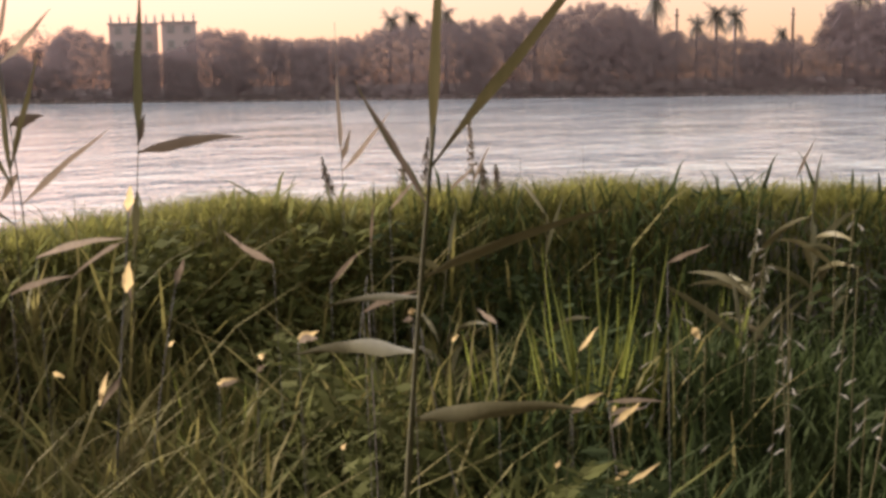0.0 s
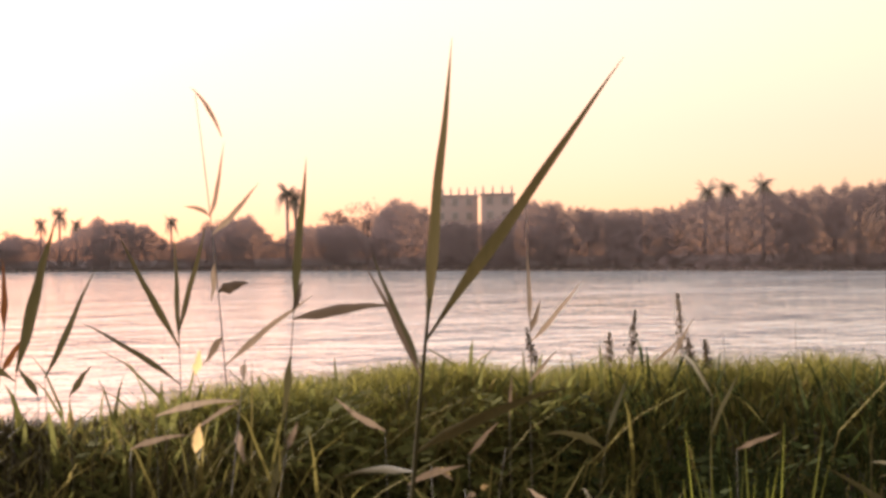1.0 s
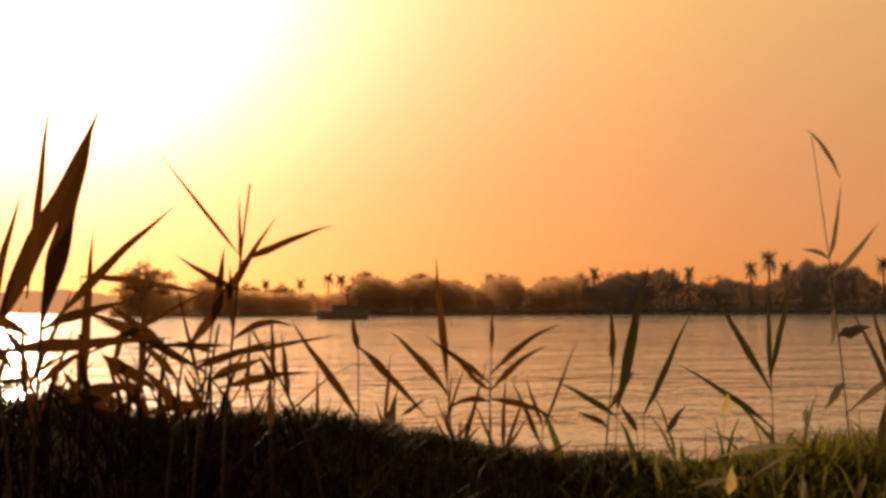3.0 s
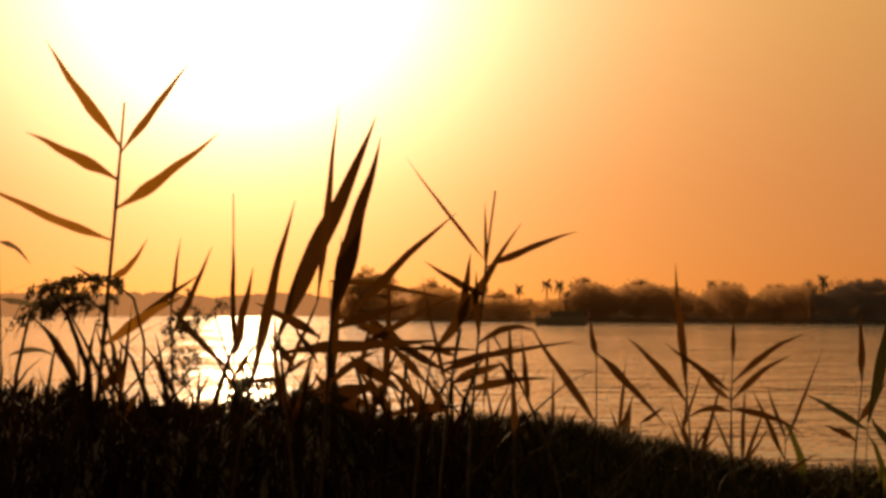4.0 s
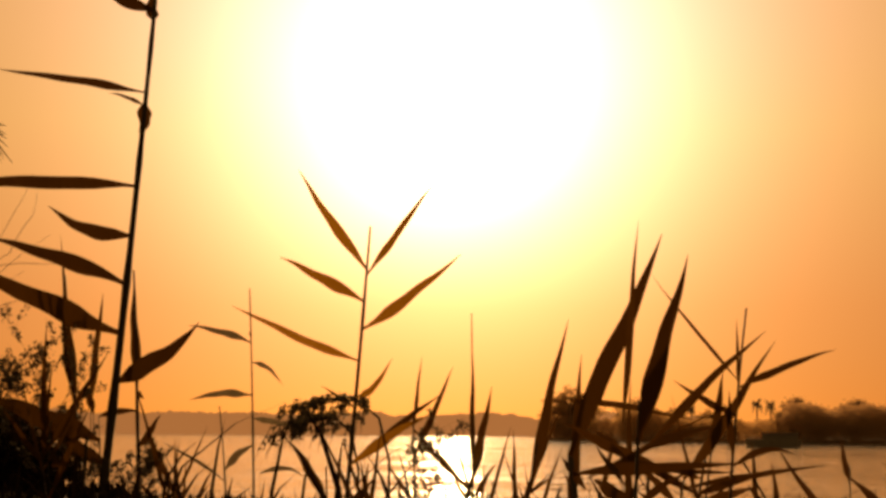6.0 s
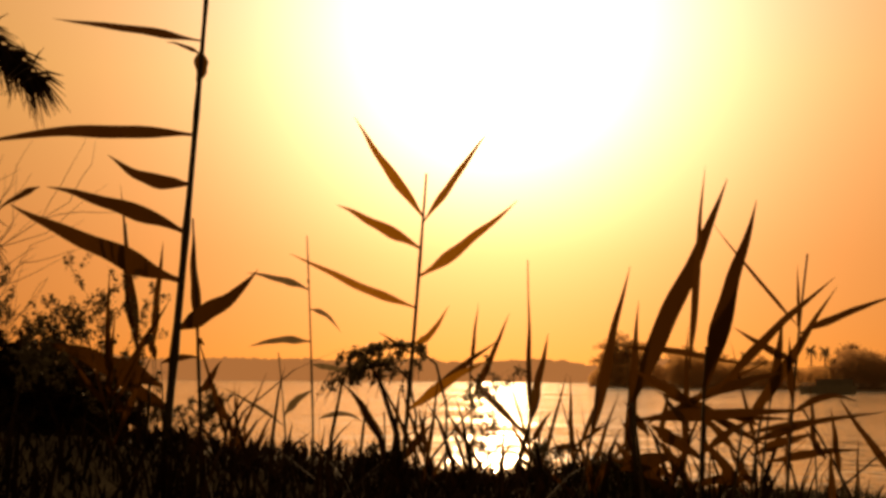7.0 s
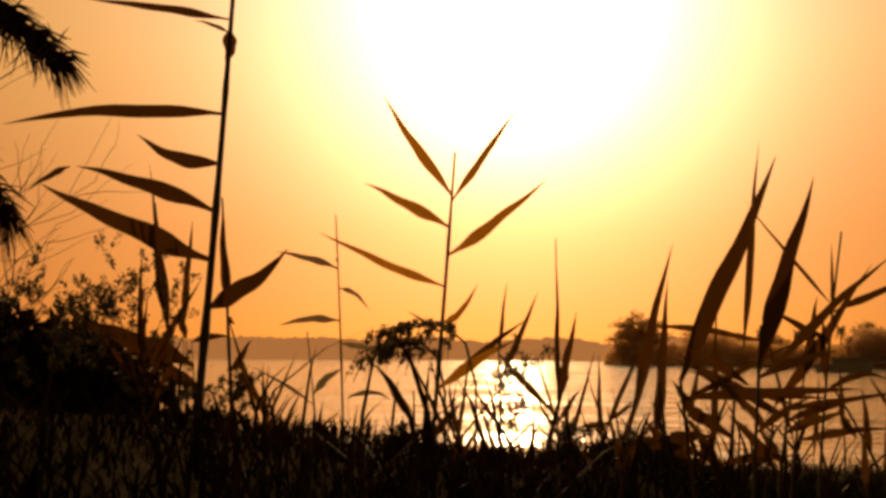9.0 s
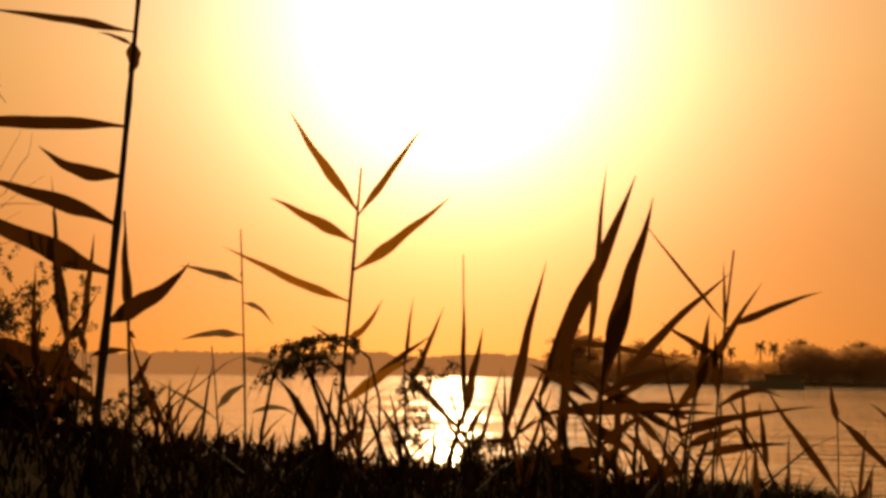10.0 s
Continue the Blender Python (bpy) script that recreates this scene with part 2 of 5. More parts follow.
# far bark is lightened in colour to stand for haze before it
FAR_BARK = surface("haze_paled_bark", [(0.2, (0.12, 0.09, 0.07)), (0.8, (0.19, 0.145, 0.115))], 2.0, 18.0, 0.9, 0.3)
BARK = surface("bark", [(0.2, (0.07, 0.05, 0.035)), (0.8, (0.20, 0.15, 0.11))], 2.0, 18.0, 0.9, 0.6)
PLASTER = surface("dusty_plaster", [(0.2, (0.36, 0.27, 0.235)), (0.8, (0.48, 0.38, 0.34))], 0.2, 3.0, 0.9, 0.2)
CONCRETE = surface("raw_concrete", [(0.2, (0.25, 0.23, 0.21)), (0.8, (0.40, 0.37, 0.34))], 0.4, 4.0, 0.9, 0.3)
# pane colour raised to lose contrast, as haze over the river would
GLASS = surface("haze_paled_window", [(0.2, (0.20, 0.165, 0.15)), (0.8, (0.27, 0.225, 0.20))], 1.0, 6.0, 0.15, 0.0, spec=0.5)
TIMBER = surface("weathered_timber", [(0.2, (0.10, 0.07, 0.045)), (0.8, (0.24, 0.17, 0.11))], 1.0, 14.0, 0.8, 0.4)
METAL = surface("dull_steel", [(0.2, (0.20, 0.18, 0.17)), (0.8, (0.34, 0.30, 0.27))], 1.0, 12.0, 0.5, 0.1, metal=0.7)


# ---- building blocks ----
def mesh_from(name, verts, faces, mat, smooth_faces=False):
    me = bpy.data.meshes.new(name)
    me.from_pydata([tuple(v) for v in verts], [], faces)
    me.materials.append(mat)
    if smooth_faces:
        me.polygons.foreach_set("use_smooth", [True] * len(me.polygons))
    me.update()
    return me


def part_of(name, me, parent, label="", kind=""):
    ob = new(name, me)
    ob.parent = parent
    return tagged(ob, label, kind=kind)


def thing(name, at, label, category, group="", kind=""):
    ob = new(name)
    ob.location = at
    return tagged(ob, label, category, group, kind)


def tube(points, radii, sides=6):
    """Verts and faces of a tube along points."""
    verts, faces = [], []
    for i, p in enumerate(points):
        a, b = points[max(i - 1, 0)], points[min(i + 1, len(points) - 1)]
        d = (b - a).normalized()
        u = d.cross(Vector((0.31, 0.95, 0.05))).normalized()
        v = d.cross(u)
        for k in range(sides):
            w = 2 * math.pi * k / sides
            verts.append(p + (u * math.cos(w) + v * math.sin(w)) * radii[i])
    for i in range(len(points) - 1):
        for k in range(sides):
            n = (k + 1) % sides
            faces.append((i * sides + k, i * sides + n, (i + 1) * sides + n, (i + 1) * sides + k))
    faces.append(tuple(range(sides))[::-1])
    faces.append(tuple(range((len(points) - 1) * sides, len(points) * sides)))
    return verts, faces


def box(cx, cy, cz, sx, sy, sz, turn=0.0):
    c, s = math.cos(turn), math.sin(turn)
    verts = []
    for dz in (-0.5, 0.5):
        for dx, dy in ((-0.5, -0.5), (0.5, -0.5), (0.5, 0.5), (-0.5, 0.5)):
            x, y = dx * sx, dy * sy
            verts.append((cx + x * c - y * s, cy + x * s + y * c, cz + dz * sz))
    return verts, [(0, 3, 2, 1), (4, 5, 6, 7), (0, 1, 5, 4), (1, 2, 6, 5), (2, 3, 7, 6), (3, 0, 4, 7)]


def joined(pieces):
    verts, faces = [], []
    for v, f in pieces:
        o = len(verts)
        verts.extend(v)
        faces.extend(tuple(i + o for i in q) for q in f)
    return verts, faces


# ---- the land and the river ----
def lerp_table(rows, a):
    """Straight interpolation in rows of (key, value)."""
    if a <= rows[0][0]:
        return rows[0][1]
    for (a0, v0), (a1, v1) in zip(rows, rows[1:]):
        if a <= a1:
            return v0 + (v1 - v0) * (a - a0) / (a1 - a0)
    return rows[-1][1]


# bearings in degrees from the river's axis: the near bank's crest, its height, and the far shore
CREST_R = [(-60, 2.4), (-25, 2.2), (-8, 2.3), (0, 2.4), (4, 2.7), (20, 3.0), (32, 3.3), (45, 3.6), (62, 3.8), (100, 4.0)]
CREST_Z = [(-60, 2.62), (-33, 2.585), (-25, 2.545), (-18, 2.495), (-8, 2.455), (0, 2.46), (1, 2.42), (4, 2.425), (14, 2.40), (20, 2.36), (28, 2.325), (33, 2.345), (36, 2.357), (40, 2.366), (45, 2.372), (62, 2.36), (100, 2.33)]
SHORE = [(-60, 900), (-9, 900), (-5, 520), (-1.3, 440), (3, 392), (10, 365), (20, 325), (30, 280), (45, 222), (60, 188), (70, 180), (100, 178)]
GRASS = 0.15
FLOOR = 1.70


def smooth(u):
    u = max(0.0, min(1.0, u))
    return u * u * (3 - 2 * u)


def ground_z(x, y):
    """Height of the land, which is one sheet: the near bank, the river's bed and the far country."""
    a, r = math.degrees(math.atan2(x, y)), math.hypot(x, y)
    rc = lerp_table(CREST_R, a)
    soil = lerp_table(CREST_Z, a) - GRASS * (0.32 + 0.18 * smooth(a + 1) + 0.5 * smooth((a - 8) / 10))
    near = FLOOR + 0.12 * smooth(r / 2.0)
    if r < rc:
        z = near + (soil - near) * smooth((r - rc + 1.0) / 0.9)
    else:
        z = soil - 0.16 * (r - rc) - 0.05 * (r - rc) ** 2 if r < rc + 6 else -1.5
    bed = max(-1.8, z)
    shore = lerp_table(SHORE, a)
    if r > shore - 6:
        lift = smooth((a + 2.6) / 2.0) if r < 905 else 1.0
        bed = max(bed, -1.8 + lift * (2.2 * smooth((r - shore + 6) / 9) + 0.7 * smooth((r - shore - 2) / 16)))
    land = FLOOR + 0.12 + 0.3 * smooth((r - 3) / 30)
    side = smooth((abs(a - 10) - 95) / 25)
    return bed + (land - bed) * side if r > 1.5 else z + (near - z) * side


# bearing, how deep a reed's foot sits in the turf
FOOT = [(-60, 0.047), (-1, 0.047), (0, 0.02), (1, 0.02), (4, 0.057), (7, 0.095), (10, 0.088), (14, 0.046), (20, 0.01), (28, -0.005), (33, -0.017), (36, -0.009), (40, 0.004), (45, 0.02), (100, 0.02)]


def root_z(x, y):
    return ground_z(x, y) - lerp_table(FOOT, math.degrees(math.atan2(x, y)))


def polar_sheet(name, radii, bearings, height, mat):
    verts = [(r * math.sin(radians(a)), r * math.cos(radians(a)), height(r * math.sin(radians(a)), r * math.cos(radians(a)))) for r in radii for a in bearings]
    n = len(bearings)
    faces = [(i * n + k, i * n + (k + 1) % n, (i + 1) * n + (k + 1) % n, (i + 1) * n + k) for i in range(len(radii) - 1) for k in range(n)]
    verts.append((0, 0, height(0, 0)))
    faces.extend((len(verts) - 1, (k + 1) % n, k) for k in range(n))
    faces = [q[::-1] for q in faces]
    return new(name, mesh_from(name, verts, faces, mat, True))


def uneven(x, y):
    z = ground_z(x, y)
    r = math.hypot(x, y)
    if r < 12:
        z += 0.035 * noise.noise(Vector((x * 2.3, y * 2.3, 0.0))) + 0.02 * noise.noise(Vector((x * 7, y * 7, 3.0)))
    elif z > 0:
        z += 0.7 * noise.noise(Vector((x * 0.03, y * 0.03, 5.0)))
    return z


BEARINGS = [-50 + 0.75 * i for i in range(56)] + [-8 + 0.25 * i for i in range(32)] + [0.75 * i for i in range(121)] + [91 + 5.5 * i for i in range(40)]
RADII = [0.25 + 0.12 * i for i in range(48)] + [6.2 * 1.12 ** i for i in range(30)] + [174 + 5 * i for i in range(50)] + [430 + 10 * i for i in range(44)] + [870 + 6 * i for i in range(10)] + [1000, 1400, 2200, 3500]
ground = tagged(polar_sheet("ground", RADII, BEARINGS, uneven, SOIL), "earthy river bank and dusty country beyond", "ground", kind="structure")
water = tagged(polar_sheet("water", [3.0, 6, 12, 25, 50, 100, 200, 400, 900, 1500], [-180 + 5 * i for i in range(72)], lambda x, y: 0.0, WATER), "wide rippled river reflecting the evening sky", "river", kind="structure")


# ---- the far bank ----
def place(az, r):
    return r * math.sin(radians(az)), r * math.cos(radians(az))


def leaf_clumps(rng, lobes, count, size):
    """Many small ragged leaf clumps spread over lobes (centre, radii)."""
    verts, faces = [], []
    for _ in range(count):
        c, rad = lobes[rng.randrange(len(lobes))]
        d = Vector((rng.gauss(0, 1), rng.gauss(0, 1), rng.gauss(0, 1))).normalized() * abs(rng.gauss(0.6, 0.3))
        p = Vector((c[0] + d.x * rad[0], c[1] + d.y * rad[1], c[2] + d.z * rad[2]))
        u = Vector((rng.gauss(0, 1), rng.gauss(0, 1), rng.gauss(0, 1))).normalized()
        v = u.cross(Vector((rng.gauss(0, 1), rng.gauss(0, 1), rng.gauss(0, 1)))).normalized()
        s = size * rng.uniform(0.6, 1.4)
        o = len(verts)
        for k in range(5):
            w = 2 * math.pi * k / 5
            q = s * rng.uniform(0.35, 1.0)
            verts.append(p + u * math.cos(w) * q + v * math.sin(w) * q * 0.8)
        faces.append((o, o + 1, o + 2, o + 3, o + 4))
    return verts, faces


def far_tree(seed, shape, dome=False, leaf=None):
    """A river-bank tree of unit height: tapered trunk with limbs, and a crown of many clumps."""
    rng = random.Random(seed)
    tree = thing("tree", (0, 0, 0), "dusky leafy tree on the far river bank", "tree", "trees on the far bank")
    wide, low = shape
    pieces = [tube([Vector((0, 0, -0.05)), Vector((0.01, 0, 0.25)), Vector((0.02, 0.01, 0.55))], [0.028, 0.02, 0.01])]
    lobes = []
    for k in range(120 if dome else 20):
        w = rng.uniform(0, 6.28)
        reach = rng.uniform(0.05, 0.55) * wide
        c = (math.cos(w) * reach, math.sin(w) * reach, rng.uniform(low + 0.12, 0.86) - 0.15 * reach / wide)
        if dome:
            d = Vector((rng.gauss(0, 1), rng.gauss(0, 1), rng.gauss(0, 1))).normalized() * 0.92 * rng.random() ** 0.4
            c = (d.x * wide * 0.55, d.y * wide * 0.55, 0.41 + 0.44 * d.z)
        s = rng.uniform(0.10, 0.17) * (0.75 if dome else 1.0)
        lobes.append((c, (s * 1.2 * wide / 0.8, s * 1.2 * wide / 0.8, s * 0.85)))
        if dome and k % 8:
            continue
        pieces.append(tube([Vector((0.01, 0, rng.uniform(0.2, 0.4))), Vector(c) * 0.6 + Vector((0, 0, 0.15)), Vector(c)], [0.008, 0.005, 0.002], 5))
    part_of("trunk", mesh_from("tree_trunk", *joined(pieces), FAR_BARK), tree)
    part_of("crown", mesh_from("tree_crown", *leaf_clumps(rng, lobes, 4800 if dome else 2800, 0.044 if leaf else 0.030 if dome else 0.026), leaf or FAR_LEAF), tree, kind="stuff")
    return tree


def frond(rng, w, lift, length, leaflets=11):
    """One arching palm frond with its leaflets, as verts and faces."""
    verts, faces = [], []
    out = Vector((math.cos(w), math.sin(w), 0))
    side = Vector((-out.y, out.x, 0))
    spine = []
    for i in range(leaflets + 1):
        u = i / leaflets
        spine.append(out * (length * u * (1 - 0.15 * u)) + Vector((0, 0, length * (lift * u - (0.55 + 0.35 * (0.8 - lift)) * u * u))))
    for i in range(1, leaflets + 1):
        d = (spine[i] - spine[i - 1]).normalized()
        span = length * 0.30 * math.sin(math.pi * (0.12 + 0.85 * i / leaflets)) ** 0.7
        for sgn in (-1, 1):
            tip = spine[i] + side * sgn * span + d * span * 0.45 - Vector((0, 0, span * rng.uniform(0.3, 0.7)))
            o = len(verts)
            verts.extend([spine[i - 1], spine[i], tip])
            faces.append((o, o + 1, o + 2))
    return verts, faces


def palm(seed, fronds=48):
    """A date palm of unit trunk height."""
    rng = random.Random(seed)
    tree = thing("palm_tree", (0, 0, 0), "date palm rising over the far river bank", "palm tree", "palms on the far bank")
    lean = rng.uniform(-0.05, 0.05)
    pts = [Vector((lean * (i / 9) ** 2, 0, -0.04 + 1.04 * i / 9)) for i in range(10)]
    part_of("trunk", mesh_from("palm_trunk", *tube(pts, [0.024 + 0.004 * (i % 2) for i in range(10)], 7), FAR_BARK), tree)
    pieces = []
    for k in range(fronds):
        v, f = frond(rng, rng.uniform(0, 6.28), rng.uniform(-0.5, 1.2), rng.uniform(0.16, 0.25))
        pieces.append(([p + pts[-1] for p in v], f))
    part_of("crown", mesh_from("palm_crown", *joined(pieces), PALM_LEAF), tree, kind="stuff")
    return tree


def plant_copy(kinds, rng, az, r, height, spread=1.0, which=None):
    x, y = place(az, r)
    z = ground_z(x, y)
    ob = copy_thing(kinds[rng.randrange(len(kinds)) if which is None else which], pose(x, y, z, 0, 0, rng.uniform(0, 360)))
    ob.scale = (height * spread, height * spread, height)
    return ob


rng = random.Random(11)
TREES = [far_tree(20 + i, s) for i, s in enumerate([(0.42, 0.2), (0.55, 0.12), (0.36, 0.3), (0.6, 0.25)])] + [far_tree(31, (0.66, 0.04), True), far_tree(32, (0.95, 0.04), True), far_tree(33, (0.66, 0.04), True, HAZE_LIT_LEAF), far_tree(34, (0.66, 0.04), True, HALF_HAZE_LEAF)]
PALMS = [palm(40 + i) for i in range(4)]

# bearing, how many degrees of height over the water's edge, spread
for az, high, spread in [(0, 2.65, 1.55), (2.95, 2.05, 1.5), (4.6, 1.6, 1.2), (6.2, 1.55, 1.3), (10.0, 2.25, 1.2), (11.0, 1.8, 1.3), (12.6, 2.15, 1.4), (14.2, 1.75, 1.5), (16.0, 1.9, 0.9), (16.9, 1.95, 0.9), (18.8, 1.9, 1.4), (20.0, 1.95, 1.3),
                         (21.5, 2.1, 1.2), (22.8, 2.0, 1.3), (24.4, 2.2, 0.7), (26.4, 1.9, 1.0), (30.4, 2.3, 1.0), (31.8, 2.2, 1.0), (35.2, 2.4, 0.9), (36.1, 2.6, 0.9),
                         (41.3, 3.2, 1.0), (42.6, 3.5, 0.9), (43.6, 3.0, 1.0), (51.3, 3.0, 1.2), (53.0, 2.8, 1.2), (56.6, 2.8, 1.2), (62.2, 3.7, 0.8), (64.0, 3.3, 1.0), (67.4, 3.9, 0.9),
                         (69.0, 4.4, 1.0), (70.2, 3.8, 0.9), (75.3, 2.6, 1.2), (78.8, 4.4, 1.0), (80.5, 4.8, 1.0), (82.5, 4.2, 1.1)]:
    r = lerp_table(SHORE, az) + rng.uniform(14, 22)
    x, y = place(az, r)
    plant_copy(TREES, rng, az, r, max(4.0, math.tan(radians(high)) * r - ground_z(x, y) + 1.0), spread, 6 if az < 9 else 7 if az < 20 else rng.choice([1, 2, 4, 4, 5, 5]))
for az, high in [(5.4, 1.75), (7.0, 1.75), (8.3, 2.0), (8.9, 2.0), (15.9, 1.95), (16.5, 1.95), (20.8, 2.2), (25.1, 2.2), (27.9, 2.4), (28.7, 2.9), (29.4, 2.4), (33.6, 2.6),
                 (38.9, 4.1), (39.3, 3.8), (58.3, 4.1), (59.3, 4.25), (60.9, 4.4), (61.6, 3.6), (65.0, 3.7), (70.5, 5.0), (72.4, 3.6), (73.3, 4.1), (74.1, 4.0), (76.2, 3.0), (79.4, 5.2)]:
    r = lerp_table(SHORE, az) + rng.uniform(14, 20)
    x, y = place(az, r)
    plant_copy(PALMS, rng, az, r, (math.tan(radians(high)) * r - ground_z(x, y)) * 0.86, 0.9)
for k in TREES + PALMS:
    for o in (*k.children_recursive, k):
        bpy.data.objects.remove(o)


def shrub_belt(az, end, leaf):
    """The scrub and woods along the far shore, past counting: leaf sprays that hang over one another."""
    rng = random.Random(3)
    verts, faces = [], []
    while az < end:
        r = lerp_table(SHORE, az)
        ragged = 0.10 * noise.noise(Vector((az * 1.7, 1.0, 0.0))) + 0.07 * noise.noise(Vector((az * 5.0, 3.0, 0.0)))
        top = lerp_table(SKYLINE, az) * (1.0 + ragged) / 2154 * r
        across = Vector((math.cos(radians(az)), -math.sin(radians(az)), 0))
        step = 0.55 * max(1.0, r / 330)
        for k in (n for n in range(int(top / step)) for _ in range(4)):
            x, y = place(az + rng.uniform(-0.3, 0.3) * step / r * 57.3, r + rng.uniform(-2.0, 12.0))
            p = Vector((x, y, step * (k + rng.uniform(0.2, 0.8))))
            u = across + Vector((rng.gauss(0, 0.1), rng.gauss(0, 0.1), rng.gauss(0, 0.5)))
            v = Vector((rng.gauss(0, 0.1), rng.gauss(0, 0.1), 1))
            size = step * rng.uniform(1.0, 1.5)
            o = len(verts)
            for c in range(5):
                w = 2 * math.pi * c / 5 + rng.uniform(-0.3, 0.3)
                q = size * rng.uniform(0.55, 1.0)
                verts.append(p + u * math.cos(w) * q + v * math.sin(w) * q)
            faces.append((o, o + 1, o + 2, o + 3, o + 4))
        az += step / r * 57.3
    ob = new("shrub_belt", mesh_from("shrub_belt", verts, faces, leaf))
    return tagged(ob, "dense dusky scrub and woods along the far shore", "shrubs", kind="stuff")


def far_woods():
    """A backdrop: the low woods at the river's far bend."""
    verts, faces = [], []
    n = 700
    for i in range(n + 1):
        az = -46 + 52 * i / n
        x, y = place(az, 891)
        h = 15.5 + 5.0 * noise.noise(Vector((az * 0.35, 0, 0))) + 2.6 * noise.noise(Vector((az * 1.6, 4, 0))) + 1.4 * noise.noise(Vector((az * 6.0, 8, 0)))
        verts.extend([(x, y, -1.0), (x, y, h)])
    for i in range(n):
        faces.append((i * 2, i * 2 + 2, i * 2 + 3, i * 2 + 1))
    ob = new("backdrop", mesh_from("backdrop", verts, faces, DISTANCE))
    return tagged(ob, "hazy far woods at the bend of the river", "distance", kind="structure")


far_woods()
# bearing, the woods' height as a slope over the water's edge, in units of 1/2154
SKYLINE = [(-1.6, 20), (-1.0, 40), (1.9, 38), (2.4, 58), (3.8, 58), (4.5, 45), (8.0, 38), (9.4, 45), (9.6, 70), (10.6, 70), (11, 58), (13, 70), (15.4, 48), (16, 66), (17, 68), (17.6, 46), (18.5, 64), (20, 66), (20.6, 50), (22.3, 76), (24, 78), (24.8, 58), (26, 52), (27, 62), (28.5, 50), (30.3, 90), (32.4, 82), (33.6, 48),
           (36, 88), (37.2, 98), (38.3, 54), (39.4, 78), (41.8, 86), (42.7, 58), (43.2, 110), (44, 130), (45.6, 108), (46, 85), (48.5, 88), (50, 126), (53, 108), (57, 108), (57.6, 128), (63, 138), (66, 150), (67.5, 165), (69, 160), (71, 112), (75, 94), (77.5, 94), (78.2, 150), (86, 155)]
# leaf copies by bearing, with more haze in their colour towards the sun
shrub_belt(-1.6, 9.2, HAZE_LIT_LEAF)
shrub_belt(9.2, 20.3, HALF_HAZE_LEAF)
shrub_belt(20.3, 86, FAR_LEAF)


def far_house(az, width, storeys, columns, label):
    """An unfinished block of flats with raw columns standing over its roof."""
    r = lerp_table(SHORE, az) + 24
    x, y = place(az, r)
    z = ground_z(x, y) - 0.5
    high = storeys * 2.8
    house = thing("house", (x, y, z), label, "building", "houses on the far bank")
    house.rotation_euler = (0, 0, radians(-az))
    deep = width * 0.7
    part_of("wall", mesh_from("house_wall", *joined([box(0, deep / 2, high / 2, width, deep, high)]), PLASTER), house)
    part_of("roof", mesh_from("house_roof", *joined([box(0, deep / 2, high + 0.1, width + 0.5, deep + 0.5, 0.25)]), CONCRETE), house)
    for s in range(storeys):
        for k in range(int(width / 3)):
            wx = -width / 2 + 1.7 + k * (width - 3.4) / max(1, int(width / 3) - 1)
            frame_part = part_of("window", mesh_from("house_window", *joined([box(wx, -0.04, 1.6 + 2.8 * s, 1.3, 0.12, 1.5)]), CONCRETE), house)
            part_of("pane", mesh_from("house_pane", *joined([box(wx, -0.09, 1.6 + 2.8 * s, 1.0, 0.06, 1.2)]), GLASS), frame_part)
    for k in range(columns):
        cx = -width / 2 + 0.4 + k * (width - 0.8) / (columns - 1)
        for cy in (0.3, deep - 0.3):
            part_of("column", mesh_from("house_column", *joined([box(cx, cy, high + 0.75, 0.35, 0.35, 1.1), box(cx, cy, high + 1.5, 0.12, 0.12, 0.7)]), CONCRETE), house)
    return house


far_house(46.75, 9.0, 5, 6, "pale unfinished block of flats with bare roof columns")
far_house(48.75, 6.4, 5, 4, "pale narrow block beside the larger one")
far_house(54.6, 7, 3, 5, "low unfinished house with bare roof columns")


def far_pole(az, high):
    r = lerp_table(SHORE, az) + 12
    x, y = place(az, r)
    z = ground_z(x, y)
    pole = thing("utility_pole", (x, y, z), "thin wooden utility pole on the far bank", "pole", "poles on the far bank")
    h = math.tan(radians(high)) * r - z
    part_of("shaft", mesh_from("pole_shaft", *tube([Vector((0, 0, -0.5)), Vector((0, 0, h))], [0.28, 0.2], 8), TIMBER), pole)
    part_of("crossarm", mesh_from("pole_crossarm", *joined([box(0, 0, h - 1.0, 1.8, 0.2, 0.25)]), TIMBER), pole)


for az, high in [(71.5, 3.9), (76.6, 3.8), (10.5, 1.7)]:
    far_pole(az, high)


